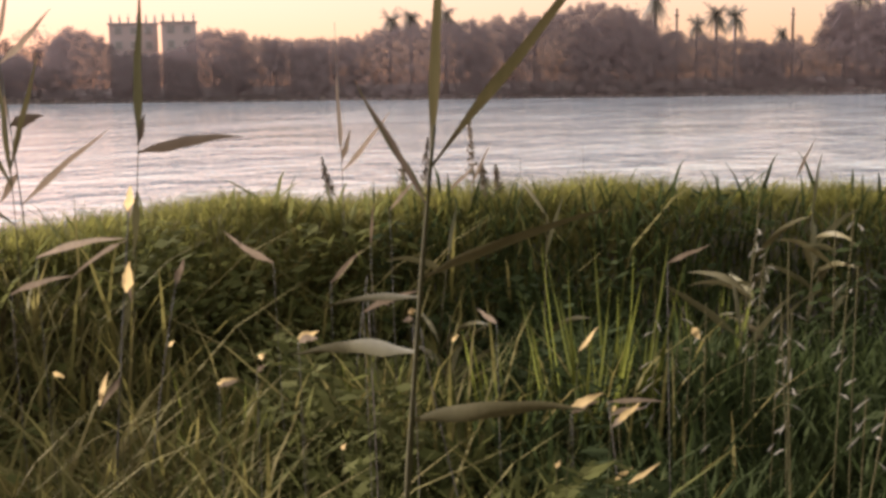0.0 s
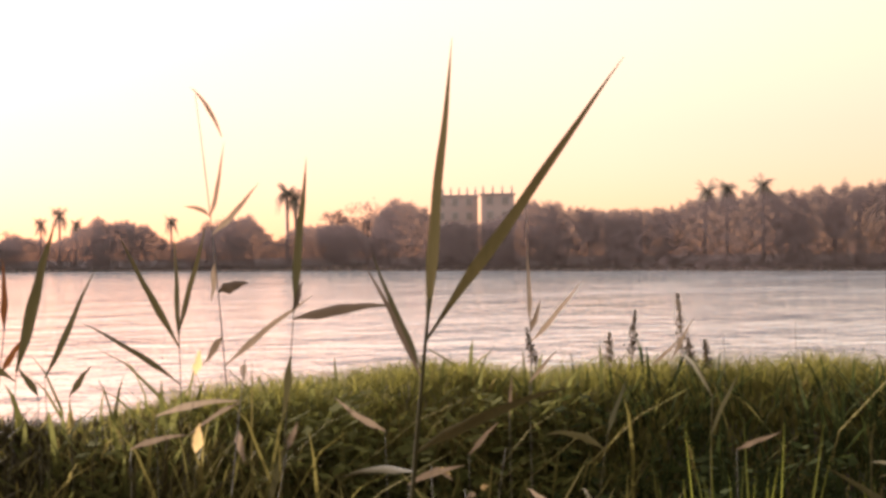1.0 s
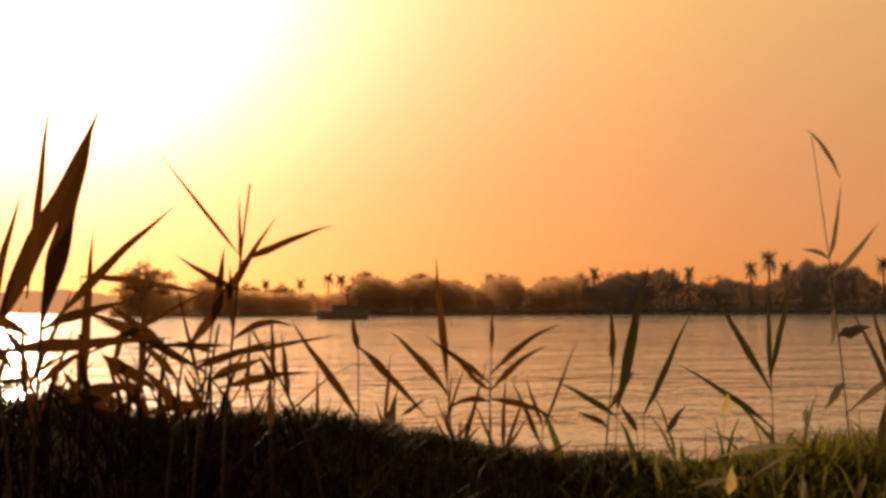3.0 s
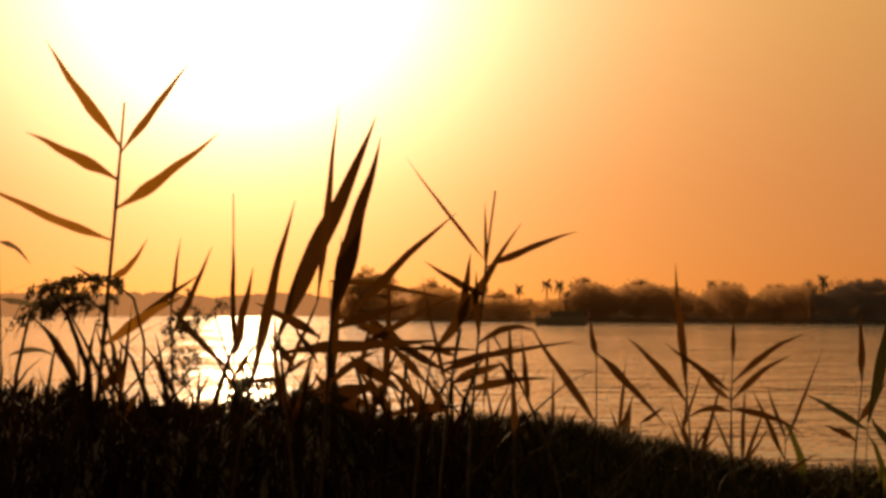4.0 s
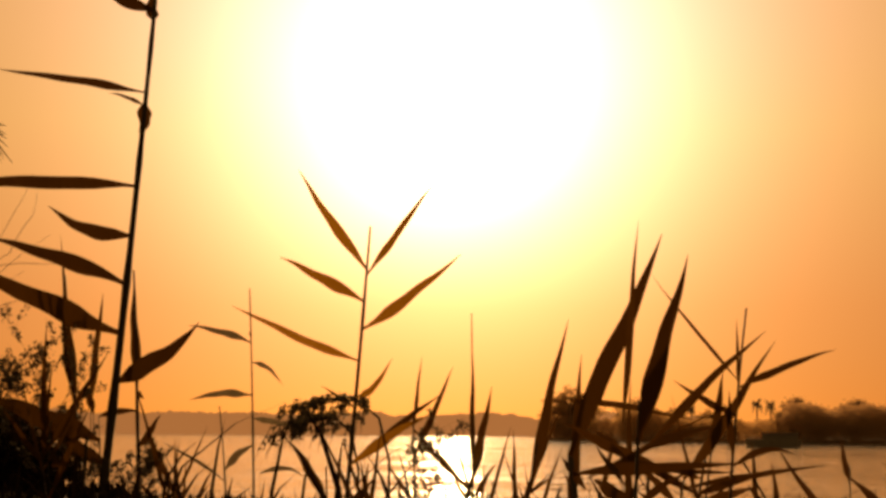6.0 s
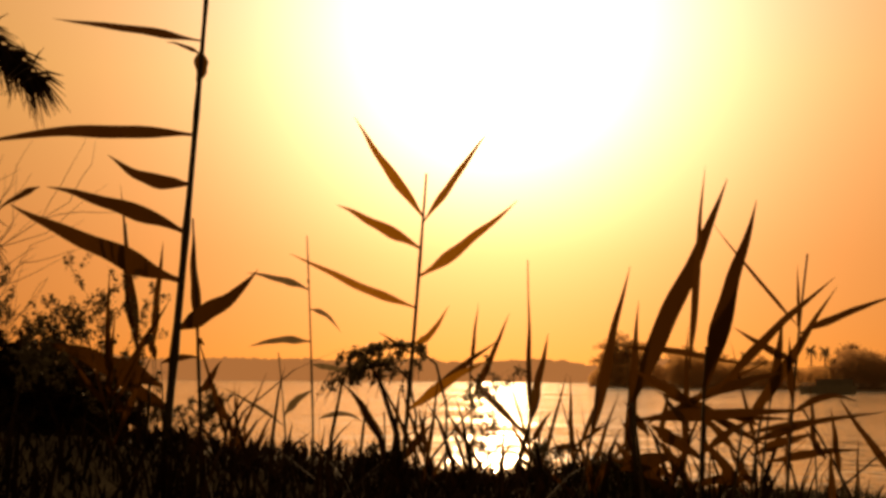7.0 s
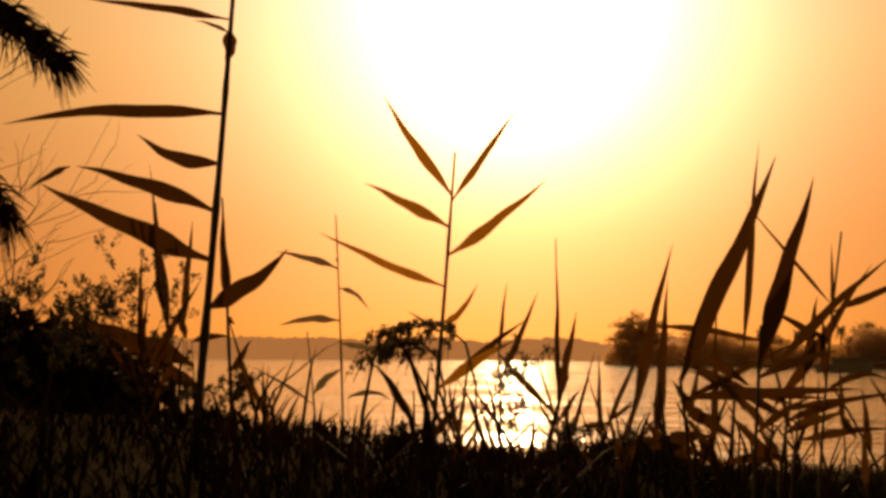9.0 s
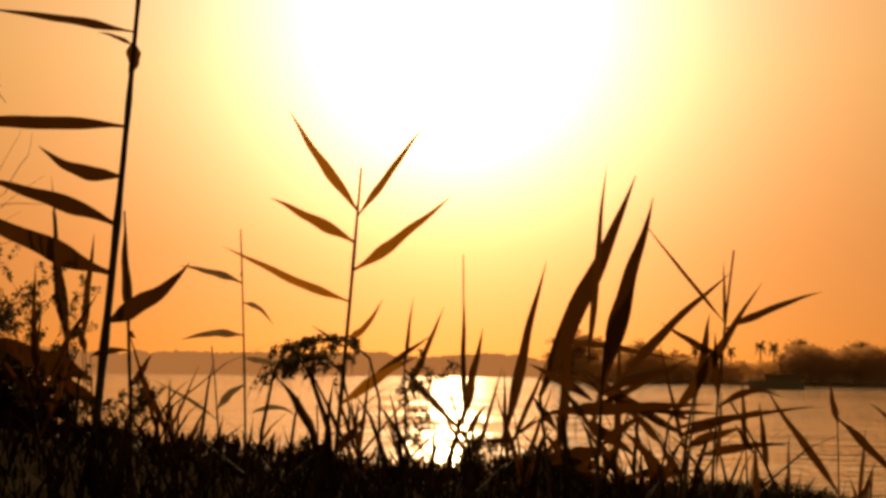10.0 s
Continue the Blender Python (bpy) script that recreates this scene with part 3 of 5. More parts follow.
def barge():
    x, y = place(9.0, 262)
    boat = thing("barge", (x, y, 0), "dark moored river barge by the far shore", "boat")
    boat.rotation_euler = (0, 0, radians(-9))
    hull_v, hull_f = [], []
    rows = [(-5.8, 0.5), (-5.0, 1.3), (0, 1.7), (4.6, 1.6), (5.6, 1.1)]
    for x0, w in rows:
        hull_v.extend([(x0 * 0.94, -w * 0.8, -0.4), (x0 * 0.94, w * 0.8, -0.4), (x0, w, 1.7), (x0, -w, 1.7)])
    for i in range(len(rows) - 1):
        for k in range(4):
            hull_f.append((i * 4 + k, i * 4 + (k + 1) % 4, i * 4 + 4 + (k + 1) % 4, i * 4 + 4 + k))
    hull_f.extend([(3, 2, 1, 0), (16, 17, 18, 19)])
    part_of("hull", mesh_from("barge_hull", hull_v, hull_f, TIMBER), boat)
    part_of("cabin", mesh_from("barge_cabin", *joined([box(1.2, 0, 2.3, 7.2, 2.4, 1.2)]), TIMBER), boat)
    part_of("cabin_roof", mesh_from("barge_cabin_roof", *joined([box(1.2, 0, 2.96, 7.7, 2.8, 0.12)]), TIMBER), boat)
    part_of("rail", mesh_from("barge_rail", *joined([box(-3.9, s * 1.2, 2.1, 2.4, 0.08, 0.08) for s in (-1, 1)] + [box(-3.9 + k, s * 1.2, 1.88, 0.07, 0.07, 0.4) for s in (-1, 1) for k in (-1, 0, 1)]), METAL), boat)


barge()


# ---- grass of the near bank ----
def blades(name, label, area, count, length, width, lean, mat, seed, keep=None):
    """Tapered, bent blades on the land: area is (bearing from, to, metres before and past the crest)."""
    rng = random.Random(seed)
    verts, faces = [], []
    a0, a1, r0, r1 = area
    for _ in range(count):
        a = rng.uniform(a0, a1) + rng.gauss(0, 2.5)
        r = lerp_table(CREST_R, a) + rng.uniform(r0, r1) + rng.gauss(0, 0.12)
        x, y = place(a, r)
        if r < 0.9 or (keep and not keep(x, y, rng)):
            continue
        z = uneven(x, y) - 0.01
        clump = 0.65 + 0.55 * (noise.noise(Vector((x * 1.7, y * 1.7, seed))) + 0.5)
        h = length * rng.uniform(0.45, 1.15) * clump
        w = rng.uniform(0, 6.28)
        out = Vector((math.cos(w), math.sin(w), 0)) * h * rng.uniform(0.05, lean)
        face = Vector((math.cos(w + 1.57 + rng.uniform(-0.6, 0.6)), math.sin(w + 1.57), 0)) * width * rng.uniform(0.6, 1.3)
        o = len(verts)
        b = Vector((x, y, z))
        for u, ww in ((0, 0.7), (0.4, 1.0), (0.75, 0.6)):
            p = b + out * u * u + Vector((0, 0, h * (u - 0.25 * lean * u * u)))
            verts.extend([p - face * ww * 0.5, p + face * ww * 0.5])
        verts.append(b + out + Vector((0, 0, h * (1 - 0.25 * lean))))
        faces.extend([(o, o + 1, o + 3, o + 2), (o + 2, o + 3, o + 5, o + 4), (o + 4, o + 5, o + 6)])
    ob = new(name, mesh_from(name, verts, faces, mat))
    return tagged(ob, label, "grass", kind="stuff")


blades("crest_grass", "thick fresh green grass along the bank's crest", (28, 92, -0.6, 1.1), 80000, 0.14, 0.0028, 1.4, GRASS_LEAF, 1)
blades("dull_grass", "olive crest grass towards the sun, coloured as shaded", (0, 32, -0.9, 0.9), 46000, 0.085, 0.0042, 1.1, SHADY_GRASS, 7)
blades("dark_bank_grass", "short grass on the raised bank by the reeds", (-50, 0.5, -0.5, 0.7), 22000, 0.055, 0.005, 1.0, SHADE_DARK_LEAF, 2)
blades("foreground_grass", "tangled long grass at the foot of the bank", (25, 50, -2.8, -0.8), 5000, 0.30, 0.012, 0.8, BROAD_GRASS, 4)
blades("tall_grass", "tall thin grass catching the sun at its tips", (20, 58, -2.3, -0.7), 3000, 0.40, 0.008, 1.0, LITTER_GRASS, 24, lambda x, y, g: noise.noise(Vector((x * 3.1, y * 3.1, 4.0))) > g.uniform(-0.15, 0.35))
blades("leafy_grass", "long green grass at the foot of the bank", (50, 92, -2.8, -0.8), 7500, 0.30, 0.011, 0.7, SHADE_GREEN_GRASS, 14)
blades("old_grass", "trampled brown old grass at the foot of the bank", (25, 50, -2.8, -0.3), 3200, 0.24, 0.013, 1.1, BROAD_GRASS, 6)
blades("dull_old_grass", "dull flattened grass at the foot of the bank", (50, 92, -2.8, -0.3), 8000, 0.24, 0.010, 0.9, SHADE_GREEN_GRASS, 16)
blades("sunny_grass", "brown sunlit grass at the foot of the bank", (23, 38, -2.4, -0.7), 4800, 0.28, 0.012, 0.8, LITTER_GRASS, 34)
blades("slope_grass", "short brown-green grass on the bank's slope", (25, 62, -0.95, -0.35), 7200, 0.13, 0.010, 0.9, LITTER_GRASS, 44)
blades("dull_long_grass", "olive grass below the crest, coloured as shaded", (4, 29, -2.4, -0.6), 11500, 0.24, 0.010, 0.9, SHADY_GRASS, 54)
blades("matted_grass", "matted grass under the reeds, shade put into its colour", (-45, 6, -1.9, -0.4), 18000, 0.26, 0.009, 0.9, SHADE_DARK_LEAF, 5)

blades("thin_grass", "thin short grass on the path behind the bank", (96, 306, -2.9, 3.0), 16000, 0.14, 0.006, 1.2, LITTER_GRASS, 26)


def undergrowth(seed, start, end, count, mat, label):
    """Low leafy weeds between the grass, past counting."""
    rng = random.Random(seed)
    verts, faces = [], []
    for _ in range(count):
        a = rng.uniform(start, end)
        r = lerp_table(CREST_R, a) - rng.uniform(0.45, 2.7)
        x, y = place(a, r)
        thick = noise.noise(Vector((x * 2.6, y * 2.6, 9.0))) + 0.5 * noise.noise(Vector((x * 7.0, y * 7.0, 2.0)))
        if r < 0.9 or thick < rng.uniform(-0.35, 0.25) + (0.4 if a > 56 else 0.0):
            continue
        top = min(0.14 + 0.3 * max(0.0, thick), lerp_table(CREST_Z, a) - 0.06 - uneven(x, y))
        p = Vector((x, y, uneven(x, y) + rng.uniform(0.02, max(0.04, top))))
        w, s = rng.uniform(0, 6.28), rng.uniform(0.016, 0.055)
        out = Vector((math.cos(w), math.sin(w), rng.uniform(-0.5, 0.6))) * s
        side = Vector((-math.sin(w), math.cos(w), rng.uniform(-0.4, 0.4))) * s * rng.uniform(0.16, 0.36)
        o = len(verts)
        verts.extend([p, p + out * 0.45 + side, p + out, p + out * 0.45 - side])
        faces.append((o, o + 1, o + 2, o + 3))
    ob = new("undergrowth", mesh_from("undergrowth", verts, faces, mat))
    return tagged(ob, label, "weeds", kind="stuff")


undergrowth(8, 26, 50, 18000, BROAD_GRASS, "low leafy olive weeds at the foot of the bank")
undergrowth(9, 48, 92, 26000, SHADE_GREEN_GRASS, "low leafy green weeds at the bank's foot, coloured as shaded")


# ---- reeds ----
def ribbon(base, way, width, bow, face, twist):
    """A reed leaf: narrow at its sheath, widest at a third, drawn out to a point, folded along the midrib."""
    n = 15
    verts, faces = [], []
    up = Vector((0, 0, 1))
    for i in range(n + 1):
        u = i / n
        p = base + way * u + up * bow * 4 * u * (1 - u)
        d = (way + up * bow * 4 * (1 - 2 * u)).normalized()
        across = d.cross(face)
        if across.length < 0.05:
            across = d.cross(up)
        across.normalize()
        normal = across.cross(d).normalized()
        turn = twist * (u - 0.3)
        across = across * math.cos(turn) + normal * math.sin(turn)
        normal = across.cross(d).normalized()
        w = width * (0.22 + 0.78 * smooth(u / 0.3)) if u < 0.3 else width * (1 - ((u - 0.3) / 0.7) ** 1.5)
        w = max(w, width * 0.03)
        # a living leaf is never quite straight: its edges wave and its blade ripples
        one, two = (1 + 0.10 * math.sin(u * k + twist * 9) for k in (15.0, 19.0))
        p = p + (across * math.sin(u * 7 + twist * 5) + normal * math.sin(u * 9 + twist * 7)) * width * 0.07 * smooth(u * 4)
        verts.extend([p - across * w * 0.5 * one + normal * w * 0.12, p, p + across * w * 0.5 * two + normal * w * 0.12])
    for i in range(n):
        o = i * 3
        faces.extend([(o, o + 1, o + 4, o + 3), (o + 1, o + 2, o + 5, o + 4)])
    return verts, faces


def reed(x, y, tip, bend, thick, kind, leaves, label=""):
    """A cane rooted in the bank. tip: from root to top; bend: how far its middle is pushed aside;
    leaves: place along the cane, the way to the leaf's tip, its width (below zero for a withered brown leaf), its arch."""
    rng = random.Random(int(abs(x) * 1000) * 31 + int(abs(y) * 1000))
    words = {"green": "green common reed with long pointed leaves", "olive": "tall olive reed cane with broad leaves", "amber": "slim reed whose thin leaves glow against the sun", "dry": "thin dry reed with withered leaves", "pale": "thin stalk with a small leaf coloured as sunlit"}
    plant = thing("reed", (x, y, root_z(x, y)), label or words[kind] + " on the bank", "reed", "reeds on the bank")
    a, c = Vector(tip), Vector((tip[0] / 2 + bend[0], tip[1] / 2 + bend[1], tip[2] / 2))
    n = max(8, int(a.length / 0.05))

    def along(s):
        return c * (2 * s * (1 - s)) + a * (s * s)

    pts = [along(i / n) for i in range(n + 1)]
    radii = [thick * 0.5 * (1.0 - 0.55 * (i / n)) * (1.25 if i % 4 == 0 else 1.0) for i in range(n + 1)]
    part_of("stem", mesh_from("reed_stem", *tube([Vector((0, 0, -0.06))] + pts, radii[:1] + radii), STEM[kind], True), plant)
    face = Vector((x, y, 0)).normalized()
    for s, dx, dy, dz, width, bow, *off in leaves:
        way = Vector((dx, dy, dz))
        # a leaf that lies flat shows its upper side
        flat = 0.15 * max(0.0, 1 - 2 * abs(dz) / way.length) if kind == "olive" else 0.0
        v, f = ribbon(along(s) + Vector(off or (0, 0, 0)), way, abs(width), bow, face - Vector((0, 0, flat)), rng.uniform(-0.9, 0.9))
        part_of("leaf", mesh_from("reed_leaf", v, f, BROWN if width < 0 else REED[kind], True), plant)
    return plant


reed(0.774, 1.083, (0.029, -0.05, 0.758), (-0.006, 0.011), 0.0085, 'olive', [
    (0.942, 0.039, -0.004, 0.317, 0.0122, 0.0),
    (0.942, 0.03, -0.23, 0.268, 0.0125, 0.002),
    (0.89, -0.015, 0.071, 0.12, -0.0063, 0.005),
    (0.9, 0.029, 0.106, 0.124, 0.0081, -0.0046),
    (0.79, -0.049, -0.247, 0.089, 0.0128, 0.0081),
    (0.688, 0.048, 0.199, -0.031, 0.0174, 0.0058),
    (0.59, -0.026, -0.215, 0.043, 0.0209, 0.007),
    (0.765, 0.024, 0.147, -0.027, 0.0081, 0.0046)])
reed(1.405, 2.068, (0.036, -0.033, 0.635), (0.001, -0.001), 0.004, 'olive', [
    (0.992, 0.075, 0.047, 0.316, 0.0174, 0.0),
    (0.972, 0.156, -0.131, 0.024, -0.0226, 0.007),
    (1.0, 0.024, -0.001, 0.059, -0.0122, 0.0),
    (0.857, -0.032, -0.013, -0.128, 0.0156, 0.0),
    (0.579, -0.041, 0.032, -0.184, 0.0139, 0.0)])
reed(1.814, 2.765, (-0.064, 0.043, 0.815), (0.010, -0.006), 0.0042, 'dry', [
    (0.611, 0.0134, -0.0459, 0.1956, 0.0118, -0.0216),
    (0.864, -0.0662, 0.0494, 0.1296, 0.0106, 0.0216, 0.0452, -0.0299, 0.0),
    (0.611, -0.0556, 0.0408, 0.024, 0.0118, 0.0096),
    (0.553, 0.0672, -0.113, 0.132, 0.0164, -0.006),
    (0.369, 0.0564, -0.0576, 0.0204, -0.0305, 0.006),
    (0.226, -0.0476, 0.0178, -0.072, 0.0211, 0.0),
    (0.132, 0.2348, -0.0781, 0.18, 0.0176, 0.006),
    (0.463, 0.0016, 0.0192, -0.1044, 0.0164, 0.0)])
reed(1.306, 2.212, (-0.014, 0.009, 0.702), (0.003, -0.002), 0.003, 'olive', [
    (0.704, -0.126, 0.014, 0.219, 0.0145, 0.0),
    (0.719, 0.014, 0.036, 0.211, 0.0109, 0.0),
    (0.747, 0.018, -0.069, 0.213, 0.0118, 0.0),
    (0.599, -0.156, 0.106, 0.126, 0.0118, 0.009)])
reed(1.008, 2.371, (0.021, -0.010, 0.386), (-0.003, 0.001), 0.003, 'olive', [
    (0.907, 0.032, -0.093, 0.292, 0.0235, 0.0),
    (0.862, -0.127, 0.005, 0.073, 0.0136, 0.005)])
reed(1.070, 2.342, (-0.008, 0.004, 0.329), (0.002, -0.001), 0.003, 'olive', [
    (1.0, -0.023, 0.034, 0.057, 0.0145, 0.0)])
reed(1.083, 2.336, (-0.009, 0.005, 0.367), (0.002, -0.001), 0.003, 'olive', [
    (1.0, 0.112, 0.004, 0.211, 0.0136, -0.005)])
reed(1.124, 2.316, (-0.009, 0.005, 0.348), (0.002, -0.001), 0.003, 'olive', [
    (1.0, 0.032, -0.027, 0.058, 0.0136, 0.0)])
reed(2.370, 2.197, (-0.008, 0.010, 0.658), (0.002, -0.003), 0.003, 'dry', [
    (0.454, 0.037, -0.007, 0.084, 0.0151, 0.0),
    (0.416, 0.082, -0.104, 0.16, 0.0139, -0.009),
    (0.481, 0.014, 0.018, 0.208, 0.0116, 0.0)])
reed(2.853, 1.911, (-0.003, 0.004, 0.238), (0.001, -0.002), 0.003, 'dry', [
    ])
reed(2.775, 2.030, (-0.003, 0.004, 0.146), (0.000, 0.000), 0.0016, 'dry', [
    (1.0, 0.07, -0.034, 0.122, 0.0098, 0.0)])
reed(3.054, 1.805, (-0.001, 0.002, 0.239), (0.000, 0.000), 0.0025, 'dry', [
    ])
reed(3.258, 1.222, (-0.003, 0.010, 0.204), (0.001, -0.004), 0.0016, 'dry', [
    (1.0, 0.042, -0.041, 0.111, 0.0091, 0.0)])
reed(2.873, 2.156, (-0.002, 0.004, 0.083), (0.000, 0.000), 0.0016, 'dry', [
    (1.0, 0.029, -0.079, 0.082, 0.0104, 0.0)])
reed(1.048, 2.522, (0.035, -0.014, 0.387), (-0.004, 0.002), 0.0048000000000000004, 'green', [
    (0.845, -0.006, -0.011, 0.147, 0.0137, 0.0),
    (0.617, 0.045, -0.042, 0.092, 0.0137, 0.0),
    (0.519, -0.067, 0.007, 0.034, 0.0137, 0.005)])
reed(0.786, 2.504, (0.012, -0.003, 0.377), (-0.000, 0.000), 0.0048000000000000004, 'green', [
    (0.842, 0.126, -0.09, 0.106, 0.0132, 0.012),
    (0.747, 0.108, -0.053, 0.096, 0.0132, 0.01),
    (0.699, 0.14, -0.034, -0.051, 0.0151, 0.012),
    (0.747, -0.089, -0.013, 0.085, 0.0113, -0.007),
    (0.684, -0.088, 0.033, -0.015, 0.0132, 0.012),
    (0.967, 0.002, -0.01, 0.093, 0.0094, 0.0)])
reed(0.718, 2.522, (-0.021, 0.005, 0.382), (0.009, -0.002), 0.0048000000000000004, 'green', [
    (0.749, -0.028, -0.024, 0.261, 0.0169, 0.0),
    (0.664, -0.124, 0.024, 0.136, 0.0169, 0.012)])
reed(0.799, 2.500, (-0.007, 0.002, 0.303), (0.003, -0.001), 0.003, 'green', [
    (1.0, -0.133, 0.015, 0.102, 0.0132, 0.0)])
reed(0.504, 2.465, (0.001, -0.000, 0.381), (-0.000, 0.000), 0.0048000000000000004, 'green', [
    (0.91, -0.014, 0.001, 0.083, 0.0127, 0.0),
    (0.94, 0.143, -0.003, -0.152, 0.0163, 0.007),
    (0.559, -0.144, -0.046, 0.204, 0.0163, 0.0)])
reed(0.598, 2.447, (-0.007, 0.001, 0.242), (0.002, -0.001), 0.003, 'green', [
    (1.0, 0.047, -0.029, 0.036, 0.0091, 0.0)])
reed(0.349, 2.587, (-0.006, 0.001, 0.326), (0.001, -0.000), 0.0048000000000000004, 'green', [
    (0.634, -0.004, 0.022, 0.141, 0.0113, 0.0)])
reed(0.291, 2.592, (-0.005, 0.000, 0.148), (0.000, 0.000), 0.003, 'green', [
    (1.0, 0.008, -0.05, 0.168, 0.0094, 0.0)])
reed(0.200, 1.913, (0.041, -0.004, 0.997), (-0.048, 0.005), 0.0070, 'green', [
    (0.887, -0.1264, 0.044, 0.172, 0.0062, -0.0032),
    (0.877, 0.1416, -0.032, 0.056, 0.0118, 0.0048),
    (0.838, -0.092, 0.0112, 0.0512, 0.0118, -0.0056),
    (0.876, -0.0032, -0.032, 0.1056, 0.0056, 0.0),
    (0.768, -0.0072, -0.0288, 0.1048, 0.0111, 0.0),
    (0.748, -0.1584, -0.0224, -0.0016, 0.0077, 0.0032),
    (0.757, 0.1, 0.0152, 0.0184, 0.0111, 0.016)])
reed(0.145, 1.917, (0.039, -0.002, 0.745), (-0.036, 0.002), 0.0064, 'green', [
    (0.982, 0.02, -0.0256, 0.1272, 0.0153, 0.0),
    (0.896, -0.1688, 0.0352, 0.0832, 0.0125, 0.0032),
    (0.845, -0.0456, -0.0168, 0.1944, 0.0062, 0.0)])
reed(0.149, 1.917, (-0.007, 0.000, 0.595), (0.011, 0.000), 0.0024, 'green', [
    (1.0, -0.0712, -0.0072, 0.088, 0.0167, 0.0056)])
reed(0.003, 1.919, (-0.006, 0.000, 0.394), (0.005, 0.000), 0.0024, 'green', [
    (1.0, 0.1904, -0.0016, 0.1, 0.0111, 0.0)])
reed(0.278, 1.946, (-0.004, 0.000, 0.650), (0.004, 0.000), 0.0038, 'green', [
    (0.931, 0.0024, 0.0192, 0.116, 0.0114, 0.0)])
reed(0.100, 2.449, (-0.003, 0.000, 0.065), (-0.000, 0.000), 0.003, 'green', [
    (1.0, -0.063, 0.024, 0.111, 0.0177, 0.0)])
reed(0.106, 2.449, (-0.003, 0.000, 0.068), (0.000, 0.000), 0.003, 'green', [
    (1.0, 0.149, 0.025, 0.043, 0.0098, 0.005)])
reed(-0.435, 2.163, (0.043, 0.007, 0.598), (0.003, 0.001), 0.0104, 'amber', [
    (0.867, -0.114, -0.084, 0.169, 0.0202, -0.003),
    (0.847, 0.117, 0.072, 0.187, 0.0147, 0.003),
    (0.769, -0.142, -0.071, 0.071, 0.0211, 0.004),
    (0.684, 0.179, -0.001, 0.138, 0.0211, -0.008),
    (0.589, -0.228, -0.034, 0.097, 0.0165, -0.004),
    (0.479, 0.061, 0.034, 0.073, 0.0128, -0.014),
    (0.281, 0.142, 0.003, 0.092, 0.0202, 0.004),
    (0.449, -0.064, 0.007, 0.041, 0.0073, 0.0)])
reed(-0.582, 2.133, (-0.021, -0.005, 0.465), (0.003, 0.001), 0.00512, 'dry', [
    (0.789, -0.108, -0.028, 0.028, 0.0127, 0.006),
    (0.714, 0.057, 0.006, -0.04, 0.0088, 0.01),
    (0.589, -0.102, -0.042, -0.009, 0.0135, 0.006),
    (0.501, 0.074, 0.003, -0.016, 0.0112, 0.003),
    (0.812, -0.002, -0.003, 0.01, 0.0048, 0.0)])
reed(-0.653, 2.218, (-0.023, -0.006, 0.261), (0.005, 0.001), 0.0048000000000000004, 'dry', [
    (0.556, 0.054, -0.001, 0.048, 0.015, 0.006),
    (0.476, -0.129, 0.005, 0.072, 0.0067, 0.006)])
reed(-0.595, 2.233, (-0.006, -0.001, 0.143), (0.000, 0.000), 0.0016, 'dry', [
    (1.0, 0.086, 0.002, -0.006, 0.01, 0.013)])
reed(-0.798, 1.960, (0.052, 0.019, 0.936), (0.005, 0.002), 0.01632, 'green', [
    (0.622, -0.272, -0.241, -0.057, 0.0237, 0.014),
    (0.531, -0.147, -0.012, 0.049, 0.0256, -0.014),
    (0.441, -0.212, -0.088, 0.066, 0.0274, 0.01),
    (0.504, -0.057, -0.035, -0.047, 0.011, 0.006, -0.223, -0.097, 0.008),
    (0.353, -0.23, -0.161, 0.114, 0.0365, -0.008),
    (0.266, 0.123, 0.052, 0.104, 0.0329, -0.012),
    (0.799, -0.251, -0.052, 0.034, 0.0155, 0.002),
    (0.772, -0.058, -0.024, 0.018, 0.0073, 0.006),
    (0.784, -0.003, -0.004, -0.071, 0.0237, 0.0),
    (0.957, -0.113, -0.088, 0.034, 0.0274, 0.0),
    (0.935, -0.011, 0.012, 0.066, 0.0219, 0.0)])
reed(-0.835, 2.000, (-0.051, -0.021, 0.427), (-0.001, -0.000), 0.00768, 'green', [
    (0.476, -0.005, -0.075, 0.225, 0.0206, 0.0),
    (0.544, -0.055, 0.037, 0.272, 0.0084, 0.0)])
reed(-0.828, 2.002, (-0.009, -0.003, 0.205), (0.003, 0.001), 0.003, 'green', [
    (1.0, 0.0, 0.03, 0.199, 0.0131, 0.004)])
reed(-0.824, 2.004, (-0.008, -0.003, 0.196), (0.003, 0.001), 0.003, 'green', [
    (1.0, -0.02, 0.008, 0.054, 0.0131, 0.0)])
reed(-0.753, 2.030, (-0.027, -0.009, 0.457), (0.002, 0.001), 0.00768, 'green', [
    (0.546, -0.019, 0.01, 0.204, 0.0168, 0.0),
    (0.546, 0.01, 0.007, -0.014, 0.0093, 0.0),
    (0.333, 0.041, -0.004, 0.059, 0.0131, 0.0)])
reed(-0.825, 1.950, (0.004, 0.001, 0.153), (0.000, 0.000), 0.0096, 'green', [
    ])
reed(-0.794, 1.962, (-0.007, -0.003, 0.153), (-0.000, -0.000), 0.003, 'green', [
    (1.0, -0.18, -0.086, 0.069, 0.0365, 0.008)])
reed(-0.797, 1.961, (-0.008, -0.003, 0.192), (0.003, 0.001), 0.003, 'green', [
    (1.0, 0.054, 0.042, 0.008, 0.0128, 0.006)])
reed(-0.842, 1.943, (-0.004, -0.002, 0.093), (0.000, -0.000), 0.003, 'green', [
    (1.0, -0.113, -0.02, 0.056, 0.0237, 0.006)])
